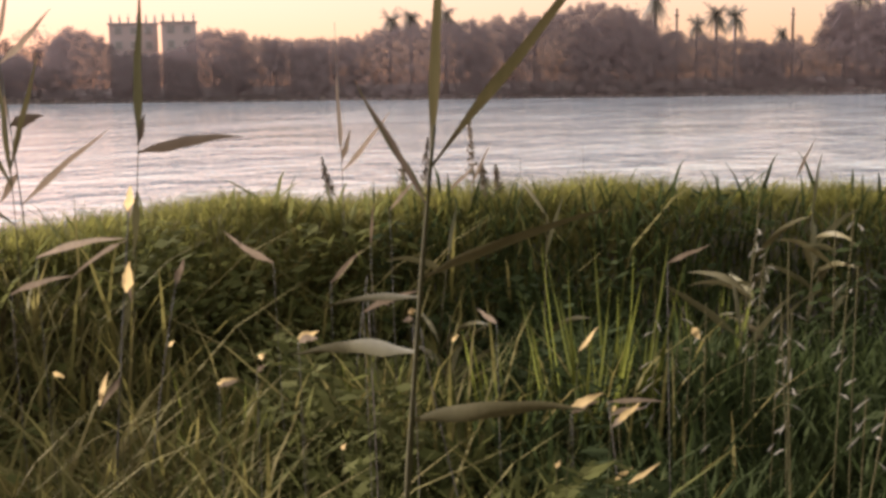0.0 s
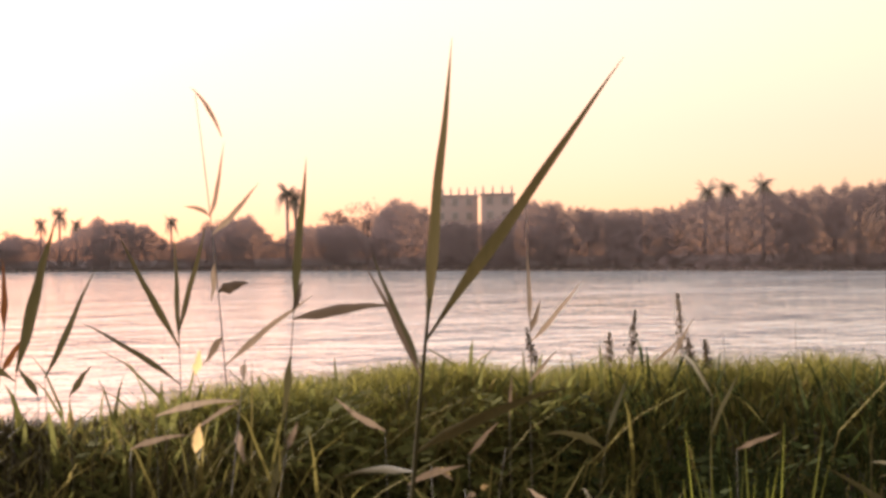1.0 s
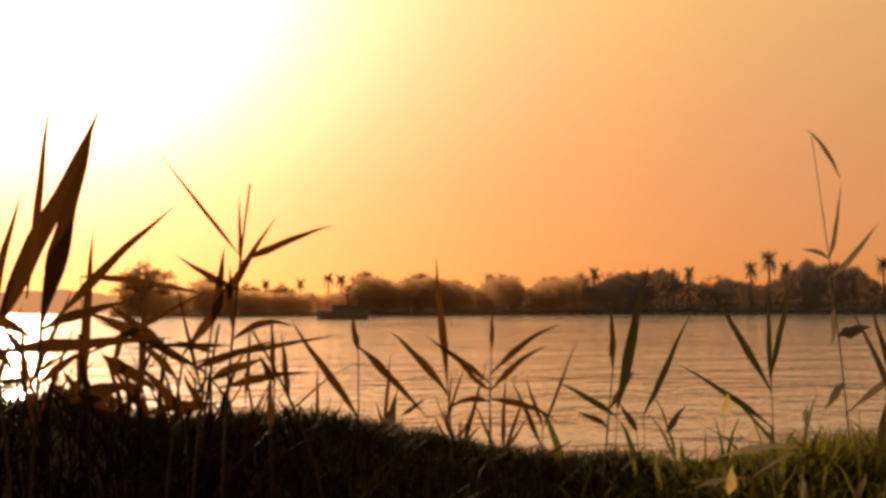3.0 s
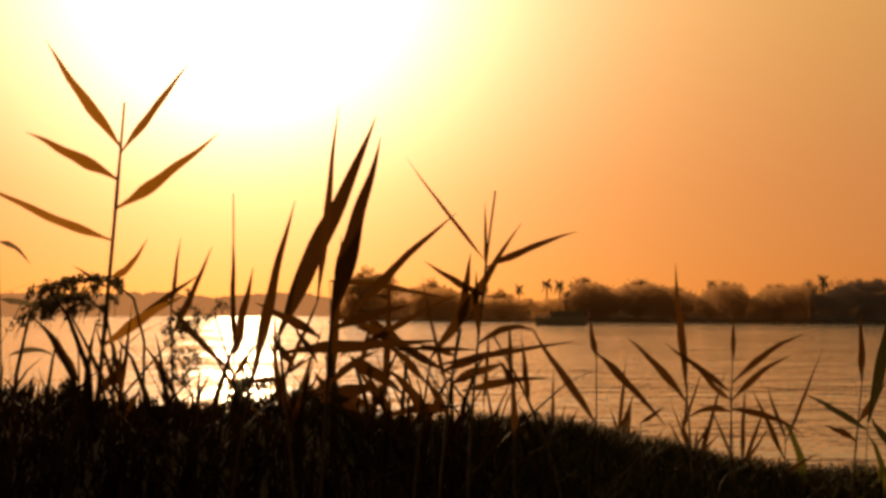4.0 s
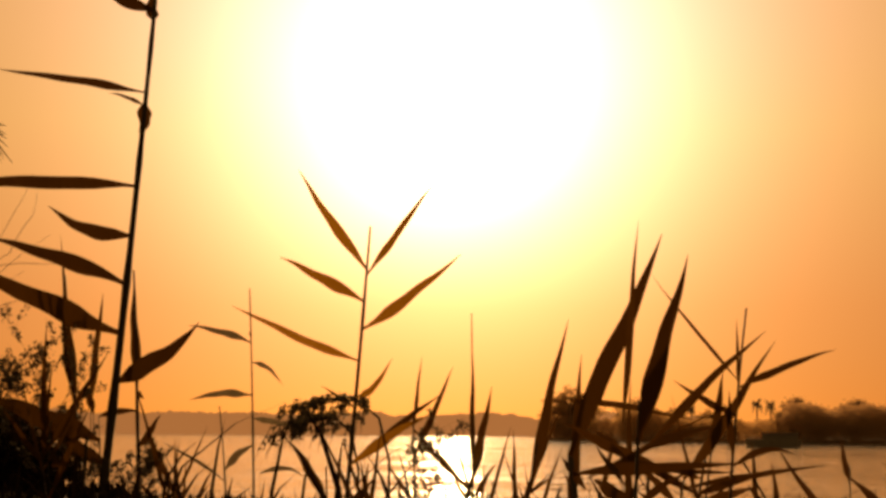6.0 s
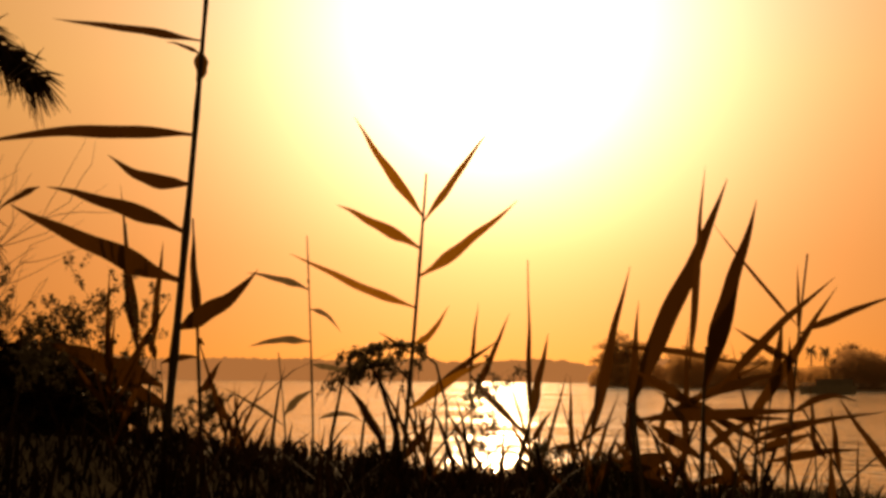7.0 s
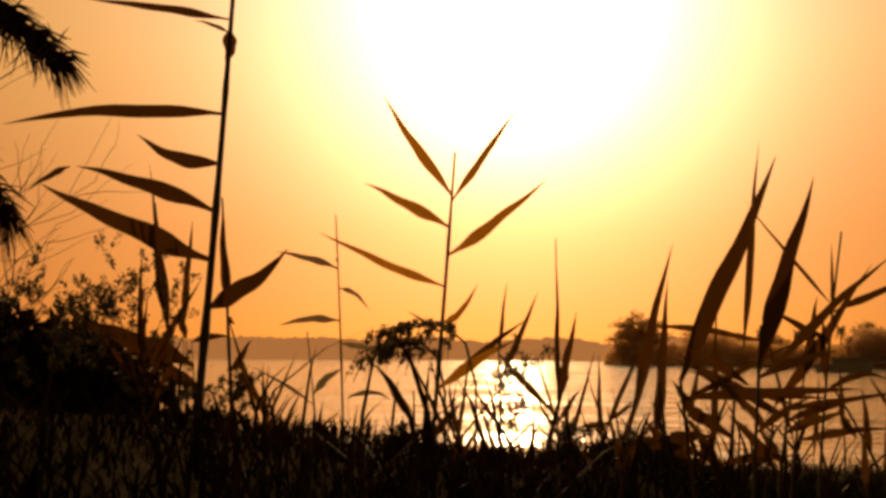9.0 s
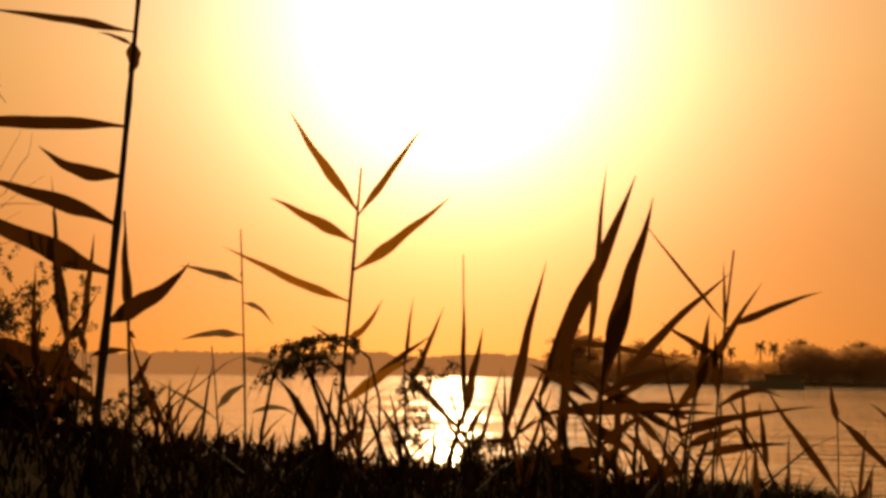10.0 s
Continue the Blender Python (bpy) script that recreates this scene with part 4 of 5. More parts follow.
reed(-0.781, 1.967, (-0.005, -0.002, 0.115), (0.000, 0.000), 0.003, 'green', [
    (1.0, -0.14, -0.008, 0.084, 0.0219, 0.0)])
reed(-0.318, 2.284, (-0.006, -0.001, 0.268), (0.001, 0.000), 0.0064, 'green', [
    (0.724, 0.073, 0.006, 0.17, 0.0125, 0.0),
    (0.922, 0.012, 0.021, 0.137, 0.0075, 0.0),
    (0.92, 0.126, 0.009, -0.137, 0.015, 0.0),
    (0.411, -0.051, -0.019, 0.073, 0.01, 0.0)])
reed(-0.406, 2.272, (-0.007, -0.001, 0.187), (0.003, 0.000), 0.003, 'green', [
    (1.0, 0.141, 0.008, 0.12, 0.0167, 0.004)])
reed(-0.219, 2.394, (-0.005, -0.000, 0.483), (0.001, 0.000), 0.0048000000000000004, 'green', [
    (0.358, 0.002, -0.052, 0.24, 0.0113, 0.0),
    (0.326, 0.036, -0.011, 0.181, 0.0191, -0.004),
    (0.258, 0.043, 0.026, 0.065, 0.0122, 0.0)])
reed(-0.456, 2.161, (-0.007, -0.001, 0.164), (-0.000, 0.000), 0.0064, 'green', [
    (0.632, -0.078, 0.02, 0.105, 0.0175, 0.006)])
reed(-0.430, 2.166, (-0.003, -0.001, 0.077), (0.000, 0.000), 0.003, 'green', [
    (1.0, 0.056, 0.0, 0.071, 0.0159, 0.0)])
reed(-0.399, 2.171, (-0.003, -0.001, 0.092), (0.000, 0.000), 0.003, 'green', [
    (1.0, 0.018, -0.02, 0.091, 0.008, 0.0)])
reed(-0.149, 2.298, (0.011, 0.000, 0.127), (-0.000, -0.000), 0.0048000000000000004, 'green', [
    ])
reed(-0.170, 2.297, (-0.003, -0.000, 0.110), (0.000, 0.000), 0.003, 'green', [
    (1.0, 0.062, 0.014, 0.005, 0.01, 0.0)])
reed(-0.024, 2.300, (-0.008, 0.000, 0.294), (0.002, -0.000), 0.003, 'green', [
    (1.0, 0.236, 0.017, -0.036, 0.0133, 0.006)])
reed(-0.040, 2.300, (0.011, -0.000, 0.152), (0.000, 0.000), 0.0064, 'green', [
    (0.424, 0.027, -0.003, 0.318, 0.02, 0.0)])
reed(0.067, 2.297, (-0.003, 0.000, 0.125), (0.000, -0.000), 0.003, 'green', [
    (1.0, -0.148, -0.018, 0.043, 0.0183, 0.009)])
reed(0.028, 2.299, (-0.004, 0.000, 0.160), (0.000, 0.000), 0.003, 'green', [
    (1.0, 0.028, 0.028, 0.104, 0.0117, 0.0)])
reed(0.094, 2.350, (-0.003, 0.000, 0.109), (0.000, 0.000), 0.003, 'green', [
    (1.0, -0.08, 0.012, 0.109, 0.0136, 0.0)])
reed(0.073, 2.350, (-0.003, 0.000, 0.097), (0.000, 0.000), 0.003, 'green', [
    (1.0, 0.017, 0.054, 0.302, 0.0153, 0.0)])
reed(0.107, 2.396, (0.009, -0.001, 0.253), (-0.003, 0.000), 0.008, 'green', [
    (0.957, -0.106, 0.023, 0.075, 0.0191, 0.0)])
reed(0.181, 2.391, (-0.006, 0.000, 0.280), (0.002, -0.000), 0.003, 'green', [
    (1.0, 0.283, 0.027, 0.047, 0.013, 0.004)])
reed(-0.091, 1.199, (0.030, 0.001, 0.859), (-0.069, -0.002), 0.0039, 'green', [
    (0.936, 0.0405, 0.0005, 0.1763, 0.0111, 0.0)])
reed(0.115, 1.911, (0.025, -0.003, 0.658), (-0.041, 0.004), 0.0071, 'green', [
    (1.0, 0.1401, -0.0209, 0.2097, 0.0178, -0.0053),
    (0.962, 0.1316, -0.0201, 0.0423, 0.0125, 0.0036, 0.0158, -0.0018, 0.0),
    (0.987, -0.1519, 0.01, 0.0795, 0.016, 0.0089, -0.0094, 0.001, 0.0),
    (0.936, -0.0735, 0.0066, 0.0714, 0.0125, 0.0036)])
reed(-0.001, 0.849, (0.020, -0.001, 0.898), (-0.018, 0.001), 0.0043, 'green', [
    (0.966, 0.0327, -0.0327, 0.1264, 0.0134, 0.0),
    (0.983, 0.0139, 0.0192, 0.1436, 0.0055, 0.0, -0.0106, 0.0006, 0.0),
    (0.966, 0.0787, -0.0093, 0.0775, 0.0067, 0.0024, 0.0074, -0.0005, 0.0),
    (0.955, -0.0424, -0.0388, 0.0234, 0.0071, 0.002, -0.0064, 0.0004, 0.0),
    (0.96, 0.0591, 0.0448, 0.0186, 0.0071, 0.0032),
    (0.936, -0.0196, 0.0308, 0.0262, 0.0047, 0.0012, -0.0076, 0.0004, 0.0),
    (0.919, 0.0356, -0.0027, 0.0251, 0.0055, 0.002)], 'broad-leaved green reed standing before the bank')
reed(-0.004, 0.998, (-0.026, 0.001, 0.848), (0.036, -0.002), 0.0056, 'green', [
    (1.0, 0.0792, 0.014, 0.1832, 0.0167, 0.0),
    (0.983, 0.1318, -0.0354, 0.0097, 0.0102, 0.0023),
    (0.969, -0.0205, 0.0009, 0.0266, 0.007, 0.0009, 0.01, -0.0005, 0.0)], 'young green reed shoot with one broad upright leaf')
reed(1.066, 1.274, (-0.002, 0.003, 0.513), (0.002, -0.004), 0.0015, 'pale', [
    (1.0, 0.0099, -0.0158, -0.0066, 0.0082, 0.0)])
reed(1.151, 1.267, (-0.005, 0.008, 0.481), (0.006, -0.011), 0.0015, 'pale', [
    (1.0, 0.0057, -0.0095, 0.0037, 0.0093, 0.0)])
reed(1.048, 1.385, (-0.004, 0.006, 0.436), (0.005, -0.007), 0.0015, 'pale', [
    (1.0, 0.0173, -0.024, 0.0098, 0.0115, 0.0)])
reed(0.783, 1.263, (0.004, -0.005, 0.481), (-0.006, 0.007), 0.0013, 'pale', [
    (1.0, 0.0048, -0.0061, 0.0035, 0.0076, 0.0)])
reed(1.035, 1.532, (0.002, -0.002, 0.346), (-0.001, 0.002), 0.0016, 'pale', [
    (1.0, 0.0195, -0.0236, 0.008, 0.0104, 0.0)])
reed(0.900, 1.651, (0.014, -0.014, 0.340), (-0.012, 0.012), 0.0016, 'pale', [
    (1.0, 0.0093, -0.0092, 0.0471, 0.0087, 0.0)])
reed(0.816, 1.491, (0.010, -0.010, 0.631), (-0.020, 0.020), 0.0014, 'pale', [
    (1.0, 0.0039, -0.0041, 0.0319, 0.0114, 0.0)])
reed(0.839, 1.511, (0.004, -0.004, 0.523), (-0.006, 0.006), 0.0014, 'pale', [
    (1.0, 0.0043, -0.0044, 0.0395, 0.0146, 0.0)])
reed(0.959, 0.958, (0.003, -0.007, 0.461), (-0.004, 0.010), 0.0013, 'pale', [
    (1.0, 0.0141, -0.0342, 0.0163, 0.0107, 0.0)])
reed(1.085, 0.929, (-0.004, 0.011, 0.408), (0.005, -0.013), 0.0014, 'pale', [
    (1.0, 0.0095, -0.0255, 0.0262, 0.0095, 0.0)])
reed(1.293, 0.924, (0.002, -0.008, 0.477), (-0.003, 0.010), 0.0015, 'pale', [
    (1.0, 0.0036, -0.0116, -0.0153, 0.0115, 0.0)])
reed(1.250, 1.074, (0.004, -0.010, 0.436), (-0.005, 0.012), 0.0015, 'pale', [
    (1.0, 0.0104, -0.0253, 0.0354, 0.007, 0.0)])
reed(1.202, 1.002, (0.004, -0.010, 0.280), (-0.002, 0.006), 0.0015, 'pale', [
    (1.0, 0.0085, -0.0224, 0.0181, 0.0082, 0.0)])
reed(0.985, 0.880, (-0.003, 0.009, 0.376), (0.004, -0.011), 0.0013, 'pale', [
    (1.0, 0.0123, -0.0344, 0.0265, 0.0063, 0.0)])
reed(1.049, 0.944, (0.003, -0.007, 0.435), (-0.003, 0.009), 0.0014, 'pale', [
    (1.0, 0.0024, -0.0063, -0.0026, 0.008, 0.0)])
reed(0.895, 1.701, (-0.001, 0.001, 0.386), (0.001, -0.001), 0.0016, 'pale', [
    (1.0, 0.0118, -0.0109, -0.0097, 0.0073, 0.0)])
reed(1.004, 1.116, (-0.005, 0.009, 0.494), (0.007, -0.013), 0.0014, 'pale', [
    (1.0, 0.0041, -0.0074, 0.0084, 0.0054, 0.0)])
reed(1.149, 1.048, (-0.002, 0.004, 0.306), (0.001, -0.003), 0.0014, 'pale', [
    (1.0, 0.0021, -0.0048, 0.0101, 0.0073, 0.0)])
reed(0.778, 1.377, (-0.003, 0.003, 0.485), (0.005, -0.005), 0.0014, 'pale', [
    (1.0, 0.0054, -0.006, 0.0062, 0.0047, 0.0)])
reed(1.065, 1.326, (-0.005, 0.008, 0.289), (0.003, -0.005), 0.0015, 'pale', [
    (1.0, 0.0028, -0.0041, 0.0094, 0.0068, 0.0)])
reed(1.053, 1.767, (0.038, -0.038, 0.607), (-0.005, 0.005), 0.004, 'dry', [
    (0.992, 0.0, 0.005, -0.031, 0.011, 0.0),
    (0.815, 0.015, 0.006, -0.056, 0.0131, 0.0),
    (0.539, -0.012, 0.036, -0.055, 0.011, 0.0),
    (0.887, -0.061, 0.062, -0.056, 0.0069, 0.007)])
reed(1.065, 1.277, (-0.005, 0.008, 0.516), (0.002, -0.003), 0.003, 'dry', [
    (0.992, 0.016, -0.024, -0.014, 0.0087, 0.003)])
reed(1.096, 1.227, (-0.004, 0.008, 0.488), (-0.001, 0.001), 0.0016, 'dry', [
    (1.0, -0.006, 0.013, -0.004, 0.0075, 0.0)])
reed(1.010, 1.358, (-0.003, 0.004, 0.441), (-0.000, 0.000), 0.0016, 'dry', [
    (1.0, 0.018, -0.019, 0.004, 0.011, 0.003)])
reed(0.974, 1.405, (-0.002, 0.002, 0.397), (-0.000, 0.000), 0.0016, 'dry', [
    (1.0, 0.009, -0.008, 0.01, 0.007, 0.0)])
reed(0.942, 1.445, (-0.001, 0.001, 0.374), (-0.000, 0.000), 0.0016, 'dry', [
    (1.0, 0.013, -0.024, 0.009, 0.0075, 0.002)])
reed(1.310, 1.009, (-0.011, 0.029, 0.356), (0.003, -0.007), 0.003, 'dry', [
    (0.942, 0.02, -0.046, 0.011, 0.0092, 0.003),
    (0.895, 0.015, -0.028, 0.027, 0.0092, 0.0),
    (0.997, 0.023, -0.075, 0.003, 0.0074, 0.003)])
reed(1.283, 1.077, (-0.004, 0.009, 0.337), (0.000, -0.000), 0.0016, 'dry', [
    (1.0, 0.019, -0.037, 0.018, 0.0111, 0.003)])
reed(1.625, 1.700, (0.023, -0.035, 0.433), (-0.008, 0.012), 0.003, 'dry', [
    ])
reed(1.612, 1.719, (-0.003, 0.004, 0.419), (0.000, -0.000), 0.0016, 'dry', [
    (1.0, 0.013, -0.064, 0.067, 0.01, 0.0)])
reed(1.656, 1.652, (-0.004, 0.006, 0.498), (-0.000, 0.000), 0.0016, 'dry', [
    (1.0, -0.011, -0.016, 0.088, 0.0058, 0.0)])
reed(1.678, 1.618, (-0.005, 0.008, 0.562), (-0.000, 0.001), 0.0016, 'dry', [
    (1.0, 0.026, -0.048, 0.064, 0.0075, 0.0)])
reed(1.102, 1.750, (0.059, -0.043, 0.465), (-0.009, 0.007), 0.003, 'dry', [
    (0.98, 0.016, -0.006, 0.043, 0.0116, 0.0)])
reed(0.963, 1.834, (-0.012, 0.007, 0.476), (-0.001, 0.001), 0.0016, 'dry', [
    (1.0, 0.063, -0.067, 0.022, 0.0094, 0.006)])
reed(0.999, 1.813, (-0.013, 0.008, 0.525), (-0.002, 0.001), 0.0016, 'dry', [
    (1.0, 0.117, -0.077, 0.02, 0.0109, 0.007)])
reed(1.295, 1.600, (-0.011, 0.010, 0.496), (-0.001, 0.001), 0.0016, 'dry', [
    (1.0, -0.075, 0.04, 0.058, 0.0109, -0.004)])
reed(1.105, 1.093, (-0.092, 0.088, 0.528), (-0.015, 0.014), 0.003, 'dry', [
    ])
reed(0.972, 1.219, (-0.011, 0.009, 0.514), (-0.002, 0.002), 0.0016, 'dry', [
    (1.0, 0.042, -0.057, 0.024, 0.0087, 0.004)])
reed(1.095, 1.097, (-0.009, 0.010, 0.508), (-0.002, 0.002), 0.0016, 'dry', [
    (1.0, -0.024, 0.016, 0.022, 0.0071, 0.0)])
reed(1.235, 0.915, (-0.008, 0.013, 0.578), (-0.002, 0.003), 0.0016, 'dry', [
    (1.0, 0.014, -0.052, 0.025, 0.0065, 0.0)])



# ---- smaller plants of the near bank ----
reed(-0.013, 2.200, (-0.016, 0.000, 0.213), (0.006, -0.000), 0.0102, 'green', [
    (0.452, 0.1103, -0.0028, 0.0231, 0.0306, 0.0061, -0.0268, 0.0002, 0.0),
    (0.817, 0.096, -0.0045, -0.0684, 0.0245, 0.0041, 0.0345, -0.0006, 0.0),
    (0.515, 0.0647, -0.0018, -0.0541, 0.0204, 0.0),
    (0.468, -0.041, 0.0001, 0.0534, 0.0143, 0.0)])
reed(0.182, 2.289, (0.033, -0.004, 0.434), (-0.029, 0.003), 0.0096, 'green', [
    (0.668, -0.1263, 0.0097, -0.024, 0.0192, 0.0043),
    (0.761, 0.1037, -0.0134, 0.0398, 0.0192, 0.0043),
    (0.73, 0.1623, -0.0245, 0.0287, 0.016, 0.0032, 0.0213, -0.0024, 0.0),
    (0.627, -0.0402, 0.0038, 0.0745, 0.0149, 0.0),
    (0.883, -0.0737, 0.007, 0.024, 0.0128, 0.0)])
reed(0.405, 2.256, (-0.129, 0.021, 0.547), (0.104, -0.015), 0.0085, 'green', [
    (0.828, -0.033, 0.005, 0.0509, 0.0128, 0.0, -0.0108, 0.0017, 0.0),
    (0.776, -0.0142, 0.0024, 0.1205, 0.0117, 0.0)])


def on_bank(az, r):
    x, y = place(az, r)
    return Vector((x, y, ground_z(x, y)))


def low_reed(seed, az, r, high, kind, stiff=False):
    """A young, bushy reed shoot with arching leaves, or with short stiff ones."""
    rng = random.Random(seed)
    b = on_bank(az, r)
    leaves = []
    for k in range(rng.randint(4, 7)):
        s = rng.uniform(0.3, 1.0)
        w = rng.uniform(0, 6.28)
        ln = rng.uniform(0.5, 0.9) * 0.22
        up = rng.uniform(-0.05, 0.9)
        if stiff:
            ln, up = ln * 0.5, rng.uniform(0.5, 2.6)
        leaves.append((s, math.cos(w) * ln, math.sin(w) * ln, up * ln, rng.uniform(0.008, 0.017) * (0.7 if stiff else 1.0), 0.0 if stiff else rng.uniform(0.0, 0.03)))
    return reed(b.x, b.y, (rng.uniform(-0.06, 0.06), rng.uniform(-0.06, 0.06), high), (rng.uniform(-0.02, 0.02), 0.0), 0.004, kind, leaves)


pick = random.Random(77)
for i in range(14):
    az = pick.uniform(4, 84)
    low_reed(300 + i, az, lerp_table(CREST_R, az) - pick.uniform(0.7, 1.5), pick.uniform(0.3, 0.55), "olive")
for i in range(16):
    az = pick.uniform(-24, 20)
    low_reed(400 + i, az, lerp_table(CREST_R, az) + pick.uniform(-0.25, 0.25), pick.uniform(0.04, 0.16), "green", True)


def sprig(rng, start, way, length, width, depth, out):
    """Branching twigs as tubes, collected in out; returns the twig ends."""
    n = 5
    pts = [start]
    d = way.normalized()
    for i in range(n):
        d = (d + Vector((rng.gauss(0, 0.13), rng.gauss(0, 0.13), rng.gauss(0.03, 0.1)))).normalized()
        pts.append(pts[-1] + d * length / n)
    out.append(tube(pts, [width * (1 - 0.6 * i / n) for i in range(n + 1)], 4))
    ends = pts[3:]
    if depth:
        for _ in range(rng.randint(3, 4)):
            p = pts[rng.randint(1, n)]
            side = (d + Vector((rng.gauss(0, 0.55), rng.gauss(0, 0.55), rng.gauss(0.1, 0.35)))).normalized()
            ends += sprig(rng, p, side, length * rng.uniform(0.45, 0.7), width * 0.55, depth - 1, out)
    return ends


def bush(seed, az, r, high, wide, label, leafy=True, leaf=0.018):
    rng = random.Random(seed)
    b = on_bank(az, r)
    plant = thing("bush", b, label, "bush", "bushes on the bank")
    twigs, ends = [], []
    for k in range(7 if leafy else 12):
        w = rng.uniform(0, 6.28)
        lean = rng.uniform(0.1, 0.9) * wide / high
        ends += sprig(rng, Vector((0, 0, -0.03)), Vector((math.cos(w) * lean, math.sin(w) * lean, 1)), high * 0.62, 0.004, 2, twigs)
    part_of("branchwork", mesh_from("bush_branches", *joined(twigs), BARK), plant, kind="stuff")
    if leafy:
        lobes = [(tuple(e), (0.07, 0.07, 0.06)) for e in ends]
        for k in range(14):
            w, q = rng.uniform(0, 6.28), rng.uniform(0, 0.8)
            lobes.append(((math.cos(w) * wide * q, math.sin(w) * wide * q, high * rng.uniform(0.2, 0.75)), (wide * 0.35, wide * 0.35, high * 0.22)))
        # bush leaves take the colour with the bank's shade put in
        part_of("foliage", mesh_from("bush_leaves", *leaf_clumps(rng, lobes, 3200, leaf), SHADE_DARK_LEAF), plant, kind="stuff")
    return plant


for i, (az, r, high, wide) in enumerate([(-33, 2.3, 0.20, 0.26), (-29.5, 2.25, 0.15, 0.20), (-36, 2.4, 0.26, 0.3), (-26.6, 2.15, 0.10, 0.15), (-41, 2.4, 0.36, 0.35)]):
    bush(500 + i, az, r, high, wide, "dense dark leafy bush on the raised bank")
bush(520, -31.5, 3.3, 0.85, 0.45, "bare thin-twigged bush behind the reeds", leafy=False)
bush(521, -35.5, 3.0, 1.0, 0.5, "bare thin-twigged bush behind the reeds", leafy=False)


def herb(seed, az, r, high, label):
    """A dry weed with fluffy seed heads on its twigs."""
    rng = random.Random(seed)
    plant = thing("weed", on_bank(az, r), label, "weed", "weeds on the bank")
    twigs = []
    ends = sprig(rng, Vector((0, 0, -0.02)), Vector((rng.uniform(-0.15, 0.15), rng.uniform(-0.15, 0.15), 1)), high * 0.62, 0.0016, 3, twigs)
    part_of("stalk", mesh_from("weed_stalk", *joined(twigs), STEM["dry"]), plant, kind="stuff")
    part_of("seed_fluff", mesh_from("weed_seed_heads", *leaf_clumps(rng, [(tuple(e), (0.007, 0.007, 0.009)) for e in ends], 9 * len(ends), 0.0035), DOCK), plant, kind="stuff")
    return plant


for i, (az, r, high) in enumerate([(-30.2, 2.2, 0.24), (-31.4, 2.3, 0.22), (-26.9, 2.25, 0.2), (-25.0, 2.3, 0.19), (-28.2, 2.15, 0.17), (-27.2, 2.1, 0.25), (-25.6, 2.15, 0.22), (-24.2, 2.1, 0.23), (-22.6, 2.2, 0.18), (-28.6, 2.2, 0.22), (-20.5, 2.25, 0.14), (-6.8, 2.3, 0.2), (-5.2, 2.35, 0.14), (-12.5, 2.3, 0.1), (-29.3, 2.3, 0.24), (-26.3, 2.3, 0.23), (-23.4, 2.35, 0.2), (-27.9, 2.4, 0.26)]):
    herb(560 + i, az, r, high, "brittle weed with fluffy dry seed heads")


def spike_weed(seed, az, r, high):
    """A dock-like dry spike that stands over the grass."""
    rng = random.Random(seed)
    plant = thing("dock_weed", on_bank(az, r), "dry brown dock spike standing in the grass", "weed", "docks in the grass")
    top = Vector((rng.uniform(-0.03, 0.03), rng.uniform(-0.03, 0.03), high))
    part_of("stalk", mesh_from("dock_stalk", *tube([Vector((0, 0, -0.03)), top * 0.5 + Vector((0.006, 0, 0)), top], [0.003, 0.0024, 0.0012], 5), STEM["dry"]), plant)
    lobes = [(tuple(top * (1 - 0.07 * k)), (0.0035 + 0.0028 * k, 0.0035 + 0.0028 * k, 0.013)) for k in range(9)]
    part_of("seed_spike", mesh_from("dock_seed_spike", *leaf_clumps(rng, lobes, 260, 0.006), DOCK), plant, kind="stuff")


for i, (az, r, high) in enumerate([(52.0, 3.7, 0.21), (54.5, 3.7, 0.26), (51.1, 3.72, 0.15), (55.7, 3.68, 0.13), (47.9, 3.7, 0.16), (54.9, 3.6, 0.14)]):
    spike_weed(600 + i, az, r, high)


def wild_oat(seed, az, r, high):
    """A thin stalk with pale drooping spikelets down one side."""
    rng = random.Random(seed)
    plant = thing("wild_oat", on_bank(az, r), "wild oat stalk with pale drooping spikelets", "grass stalk", "wild oats")
    way = Vector((rng.uniform(-0.12, 0.12), rng.uniform(-0.12, 0.12), 1)) * high
    pts = [way * (k / 8) + Vector((0.04 * (k / 8) ** 3, 0, 0)) for k in range(9)]
    part_of("stalk", mesh_from("oat_stalk", *tube(pts, [0.001] * 9, 4), STEM["pale"]), plant)
    pieces = []
    lean = rng.uniform(0, 6.28)
    for k in range(rng.randint(3, 8)):
        p = pts[4].lerp(pts[8], rng.random() ** 0.7) + Vector((rng.uniform(-0.006, 0.006), rng.uniform(-0.006, 0.006), 0.0))
        w = lean + rng.uniform(-2.0, 2.0)
        d = Vector((math.cos(w) * 0.8, math.sin(w) * 0.8, rng.uniform(-0.9, 0.1))).normalized()
        q = p + d * rng.uniform(0.004, 0.014)
        e = q + d * rng.uniform(0.010, 0.018) - Vector((0, 0, 0.004))
        pieces.append(tube([p, q, (q + e) / 2, e], [0.0004, 0.0007, 0.0015, 0.0003], 5))
    part_of("spikelet_spray", mesh_from("oat_spikelets", *joined(pieces), OAT), plant, kind="stuff")


for i in range(15):
    wild_oat(640 + i, pick.gauss(61.5, 3), pick.uniform(1.35, 2.2), pick.uniform(0.36, 0.6))


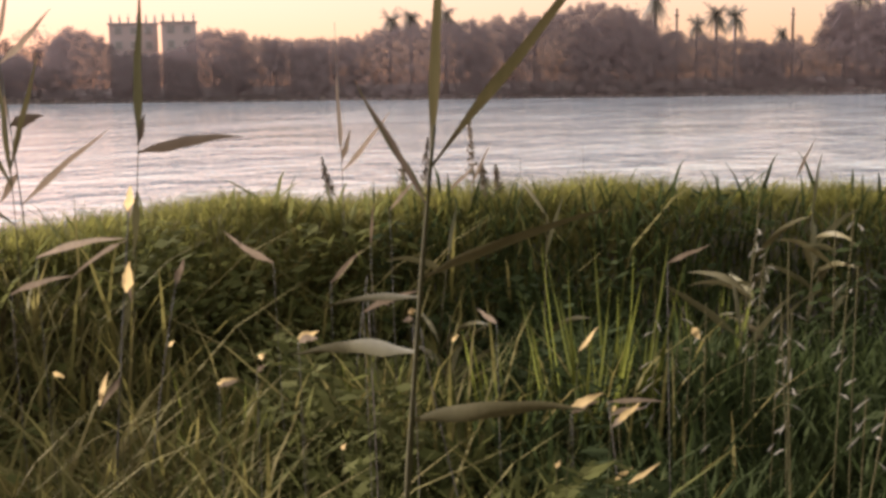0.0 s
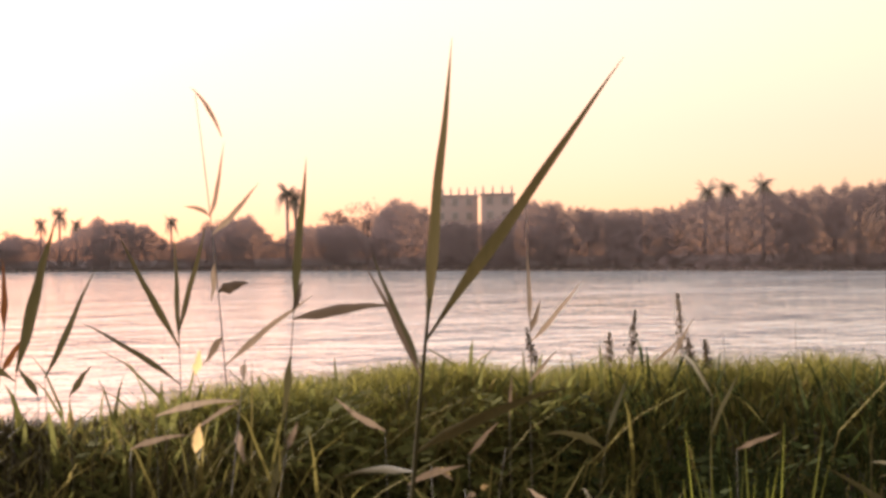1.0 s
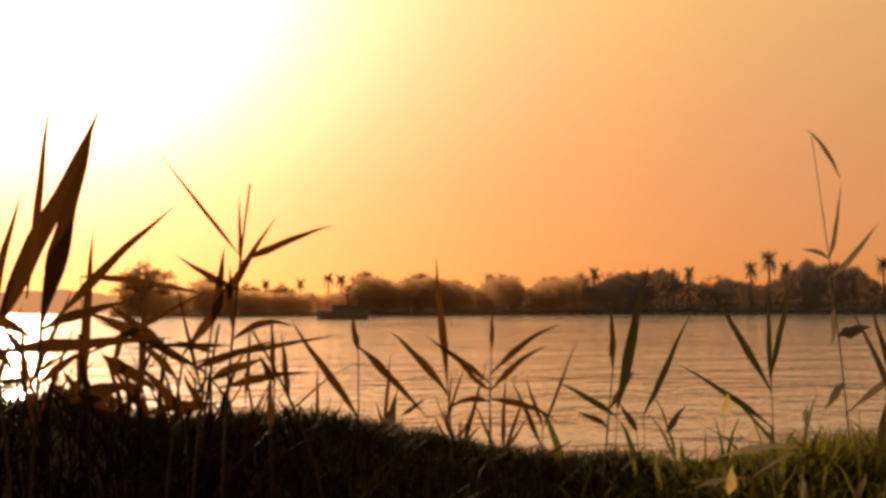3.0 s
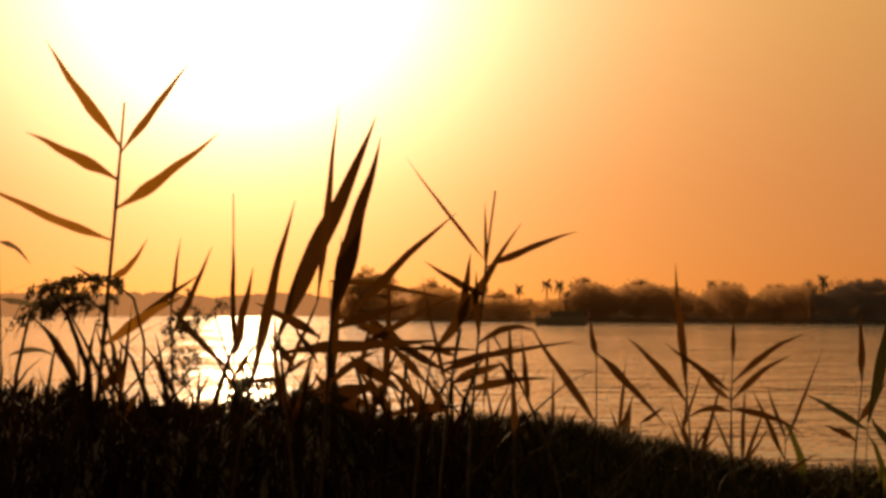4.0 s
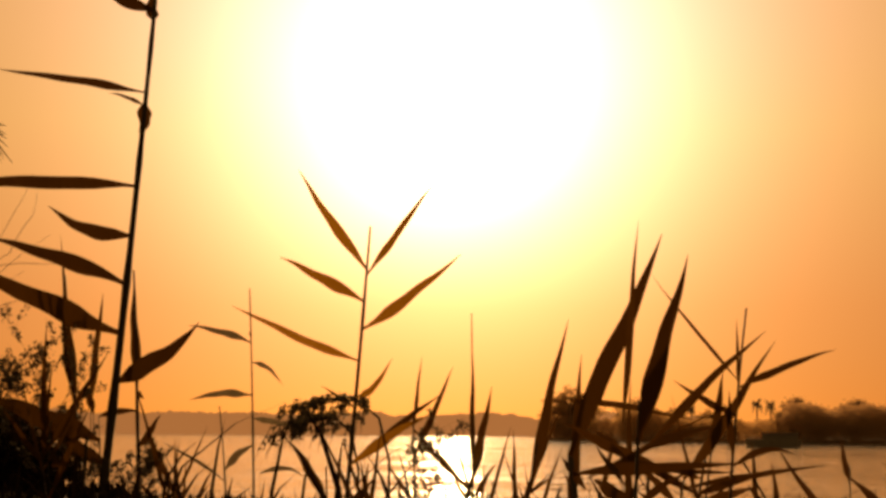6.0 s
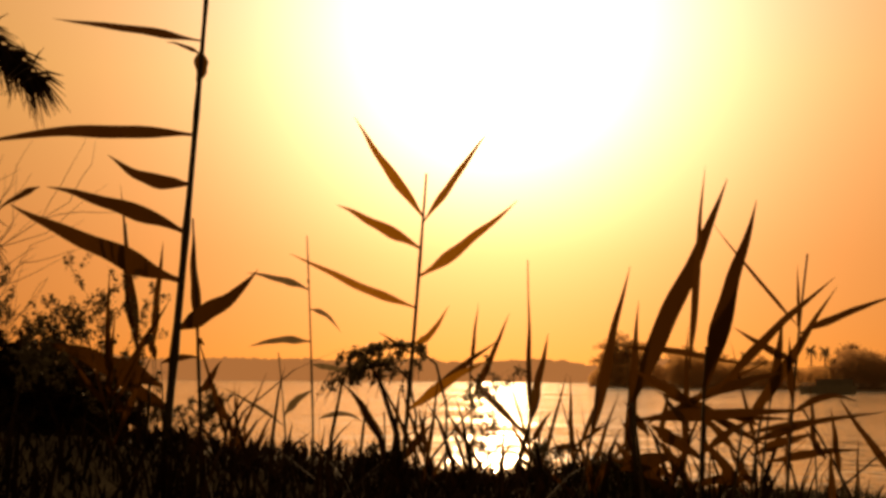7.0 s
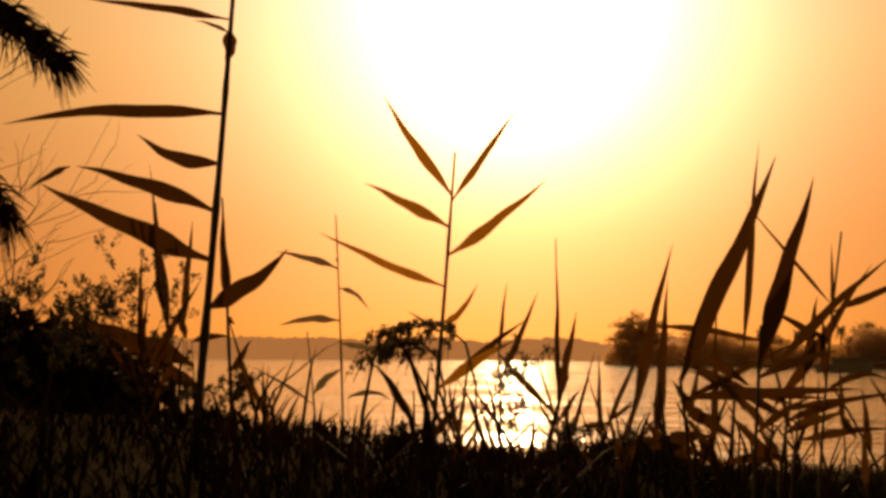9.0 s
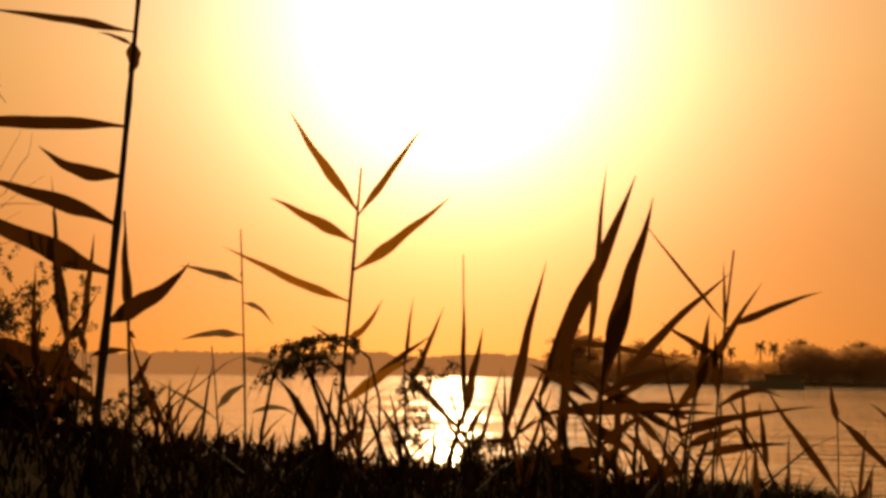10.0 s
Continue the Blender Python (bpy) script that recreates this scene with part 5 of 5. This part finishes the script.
def tuft(seed, az, r, high, count=22):
    """A tuft of tall, upright, broad-bladed grass."""
    rng = random.Random(seed)
    plant = thing("grass_tuft", on_bank(az, r), "tuft of tall bright green grass blades", "grass", "grass tufts")
    pieces = []
    for k in range(count):
        w = rng.uniform(0, 6.28)
        h = high * rng.uniform(0.5, 1.0)
        way = Vector((math.cos(w) * 0.22 * h * rng.uniform(0.1, 1), math.sin(w) * 0.22 * h, h))
        pieces.append(ribbon(Vector((math.cos(w) * 0.03, math.sin(w) * 0.03, -0.02)), way, rng.uniform(0.007, 0.012), 0.0, Vector((math.sin(w * 3), math.cos(w * 3), 0)), 0.6))
    part_of("blade_spray", mesh_from("tuft_blades", *joined(pieces), TUFT), plant, kind="stuff")


for i, (az, r, high) in enumerate([(54, 2.15, 0.5), (56, 2.2, 0.52), (63, 2.7, 0.36), (51, 2.2, 0.36), (45, 2.3, 0.33), (37, 2.2, 0.32), (73, 2.4, 0.36)]):
    tuft(700 + i, az, r, high)


def bent_plume(az, r, high, reach, seed=9):
    """An old cane whose seed plume has bent over and hangs."""
    rng = random.Random(seed)
    plant = thing("reed_plume", on_bank(az, r), "dry bent reed with a drooping feathery plume", "reed")
    side = Vector((-math.cos(radians(az)), math.sin(radians(az)), 0))
    pts = [Vector((0, 0, -0.03)), Vector((0, 0, high * 0.55)), Vector((0, 0, high * 0.85)) + side * reach * 0.12, Vector((0, 0, high)) + side * reach * 0.4, Vector((0, 0, high * 0.98)) + side * reach * 0.75, Vector((0, 0, high * 0.9)) + side * reach]
    part_of("stem", mesh_from("plume_stem", *tube(pts, [0.003, 0.0028, 0.0025, 0.002, 0.0016, 0.001], 5), STEM["dry"], True), plant)
    strands, seeds = [], []
    for k in range(44):
        u = rng.uniform(0.1, 1.0)
        p = pts[2].lerp(pts[3], u / 0.4) if u < 0.4 else pts[3].lerp(pts[5], (u - 0.4) / 0.6)
        ln = rng.uniform(0.03, 0.09)
        w = rng.uniform(0, 6.28)
        q = p + Vector((math.cos(w) * 0.02, math.sin(w) * 0.02, 0.006)) + side * ln * 0.35
        e = q + side * ln * 0.25 + Vector((math.cos(w) * 0.012, math.sin(w) * 0.012, -ln * 0.8))
        strands.append(tube([p, q, e], [0.0012, 0.001, 0.0005], 4))
        seeds += [(tuple(p.lerp(q, 0.7)), (0.012, 0.012, 0.006)), (tuple(q.lerp(e, 0.5)), (0.006, 0.006, 0.012))]
    part_of("strand_spray", mesh_from("plume_strands", *joined(strands), STEM["dry"]), plant, kind="stuff")
    part_of("down", mesh_from("plume_seeds", *leaf_clumps(rng, seeds, 620, 0.006), REED["dry"]), plant, kind="stuff")


bent_plume(-9.2, 2.2, 0.25, 0.16)
bent_plume(-10.6, 2.25, 0.21, 0.11, 10)


# ---- the feathery tree whose branch hangs in from the side ----
def feathery_tree():
    rng = random.Random(31)
    az, r = -43.0, 3.6
    b = on_bank(az, r)
    tree = thing("tamarisk_tree", b, "dark feathery tree leaning over the bank", "tree")
    eye = Vector((-0.05, 0.0, 2.6))

    def spot(a, el, d):
        return eye + Vector((math.sin(radians(a)), math.cos(radians(a)), math.tan(radians(el)))) * d - b

    wood = [tube([Vector((0, 0, -0.1)), Vector((0.03, 0.02, 0.8)), Vector((0.0, 0.1, 1.6)), Vector((0.15, 0.15, 2.3))], [0.07, 0.055, 0.045, 0.02], 8)]
    part_of("trunk", mesh_from("tamarisk_trunk", *joined(wood), BARK), tree)
    for start, ends in ((Vector((0, 0.1, 1.6)), [spot(-31, 16.0, 3.0), spot(-27.2, 13.2, 3.0)]), (Vector((0.02, 0.06, 1.2)), [spot(-32, 11.0, 3.0), spot(-29.3, 6.2, 3.0)]), (Vector((0.1, 0.1, 2.1)), [spot(-34, 21, 3.0), spot(-31, 20, 3.1)])):
        path = [start, (start + ends[0]) / 2 + Vector((0, 0, 0.06)), ends[0], ends[1]]
        limb = part_of("branch", mesh_from("tamarisk_branch", *tube(path, [0.02, 0.014, 0.008, 0.003], 6), BARK), tree)
        needles = []
        for k in range(520):
            u = rng.uniform(0, 1)
            p = path[1].lerp(path[2], u * 2) if u < 0.35 else path[2].lerp(path[3], (u - 0.35) / 0.65)
            d = (path[3] - path[2]).normalized()
            fan = d * rng.uniform(0.3, 1.0) + Vector((rng.gauss(0, 0.4), rng.gauss(0, 0.4), rng.gauss(-0.25, 0.4)))
            ln = rng.uniform(0.05, 0.12)
            needles.append(tube([p, p + fan.normalized() * ln * 0.5, p + fan.normalized() * ln - Vector((0, 0, ln * 0.25))], [0.0035, 0.0028, 0.0006], 4))
        part_of("needle_spray", mesh_from("tamarisk_needles", *joined(needles), SHADE_DARK_LEAF), limb, kind="stuff")


feathery_tree()
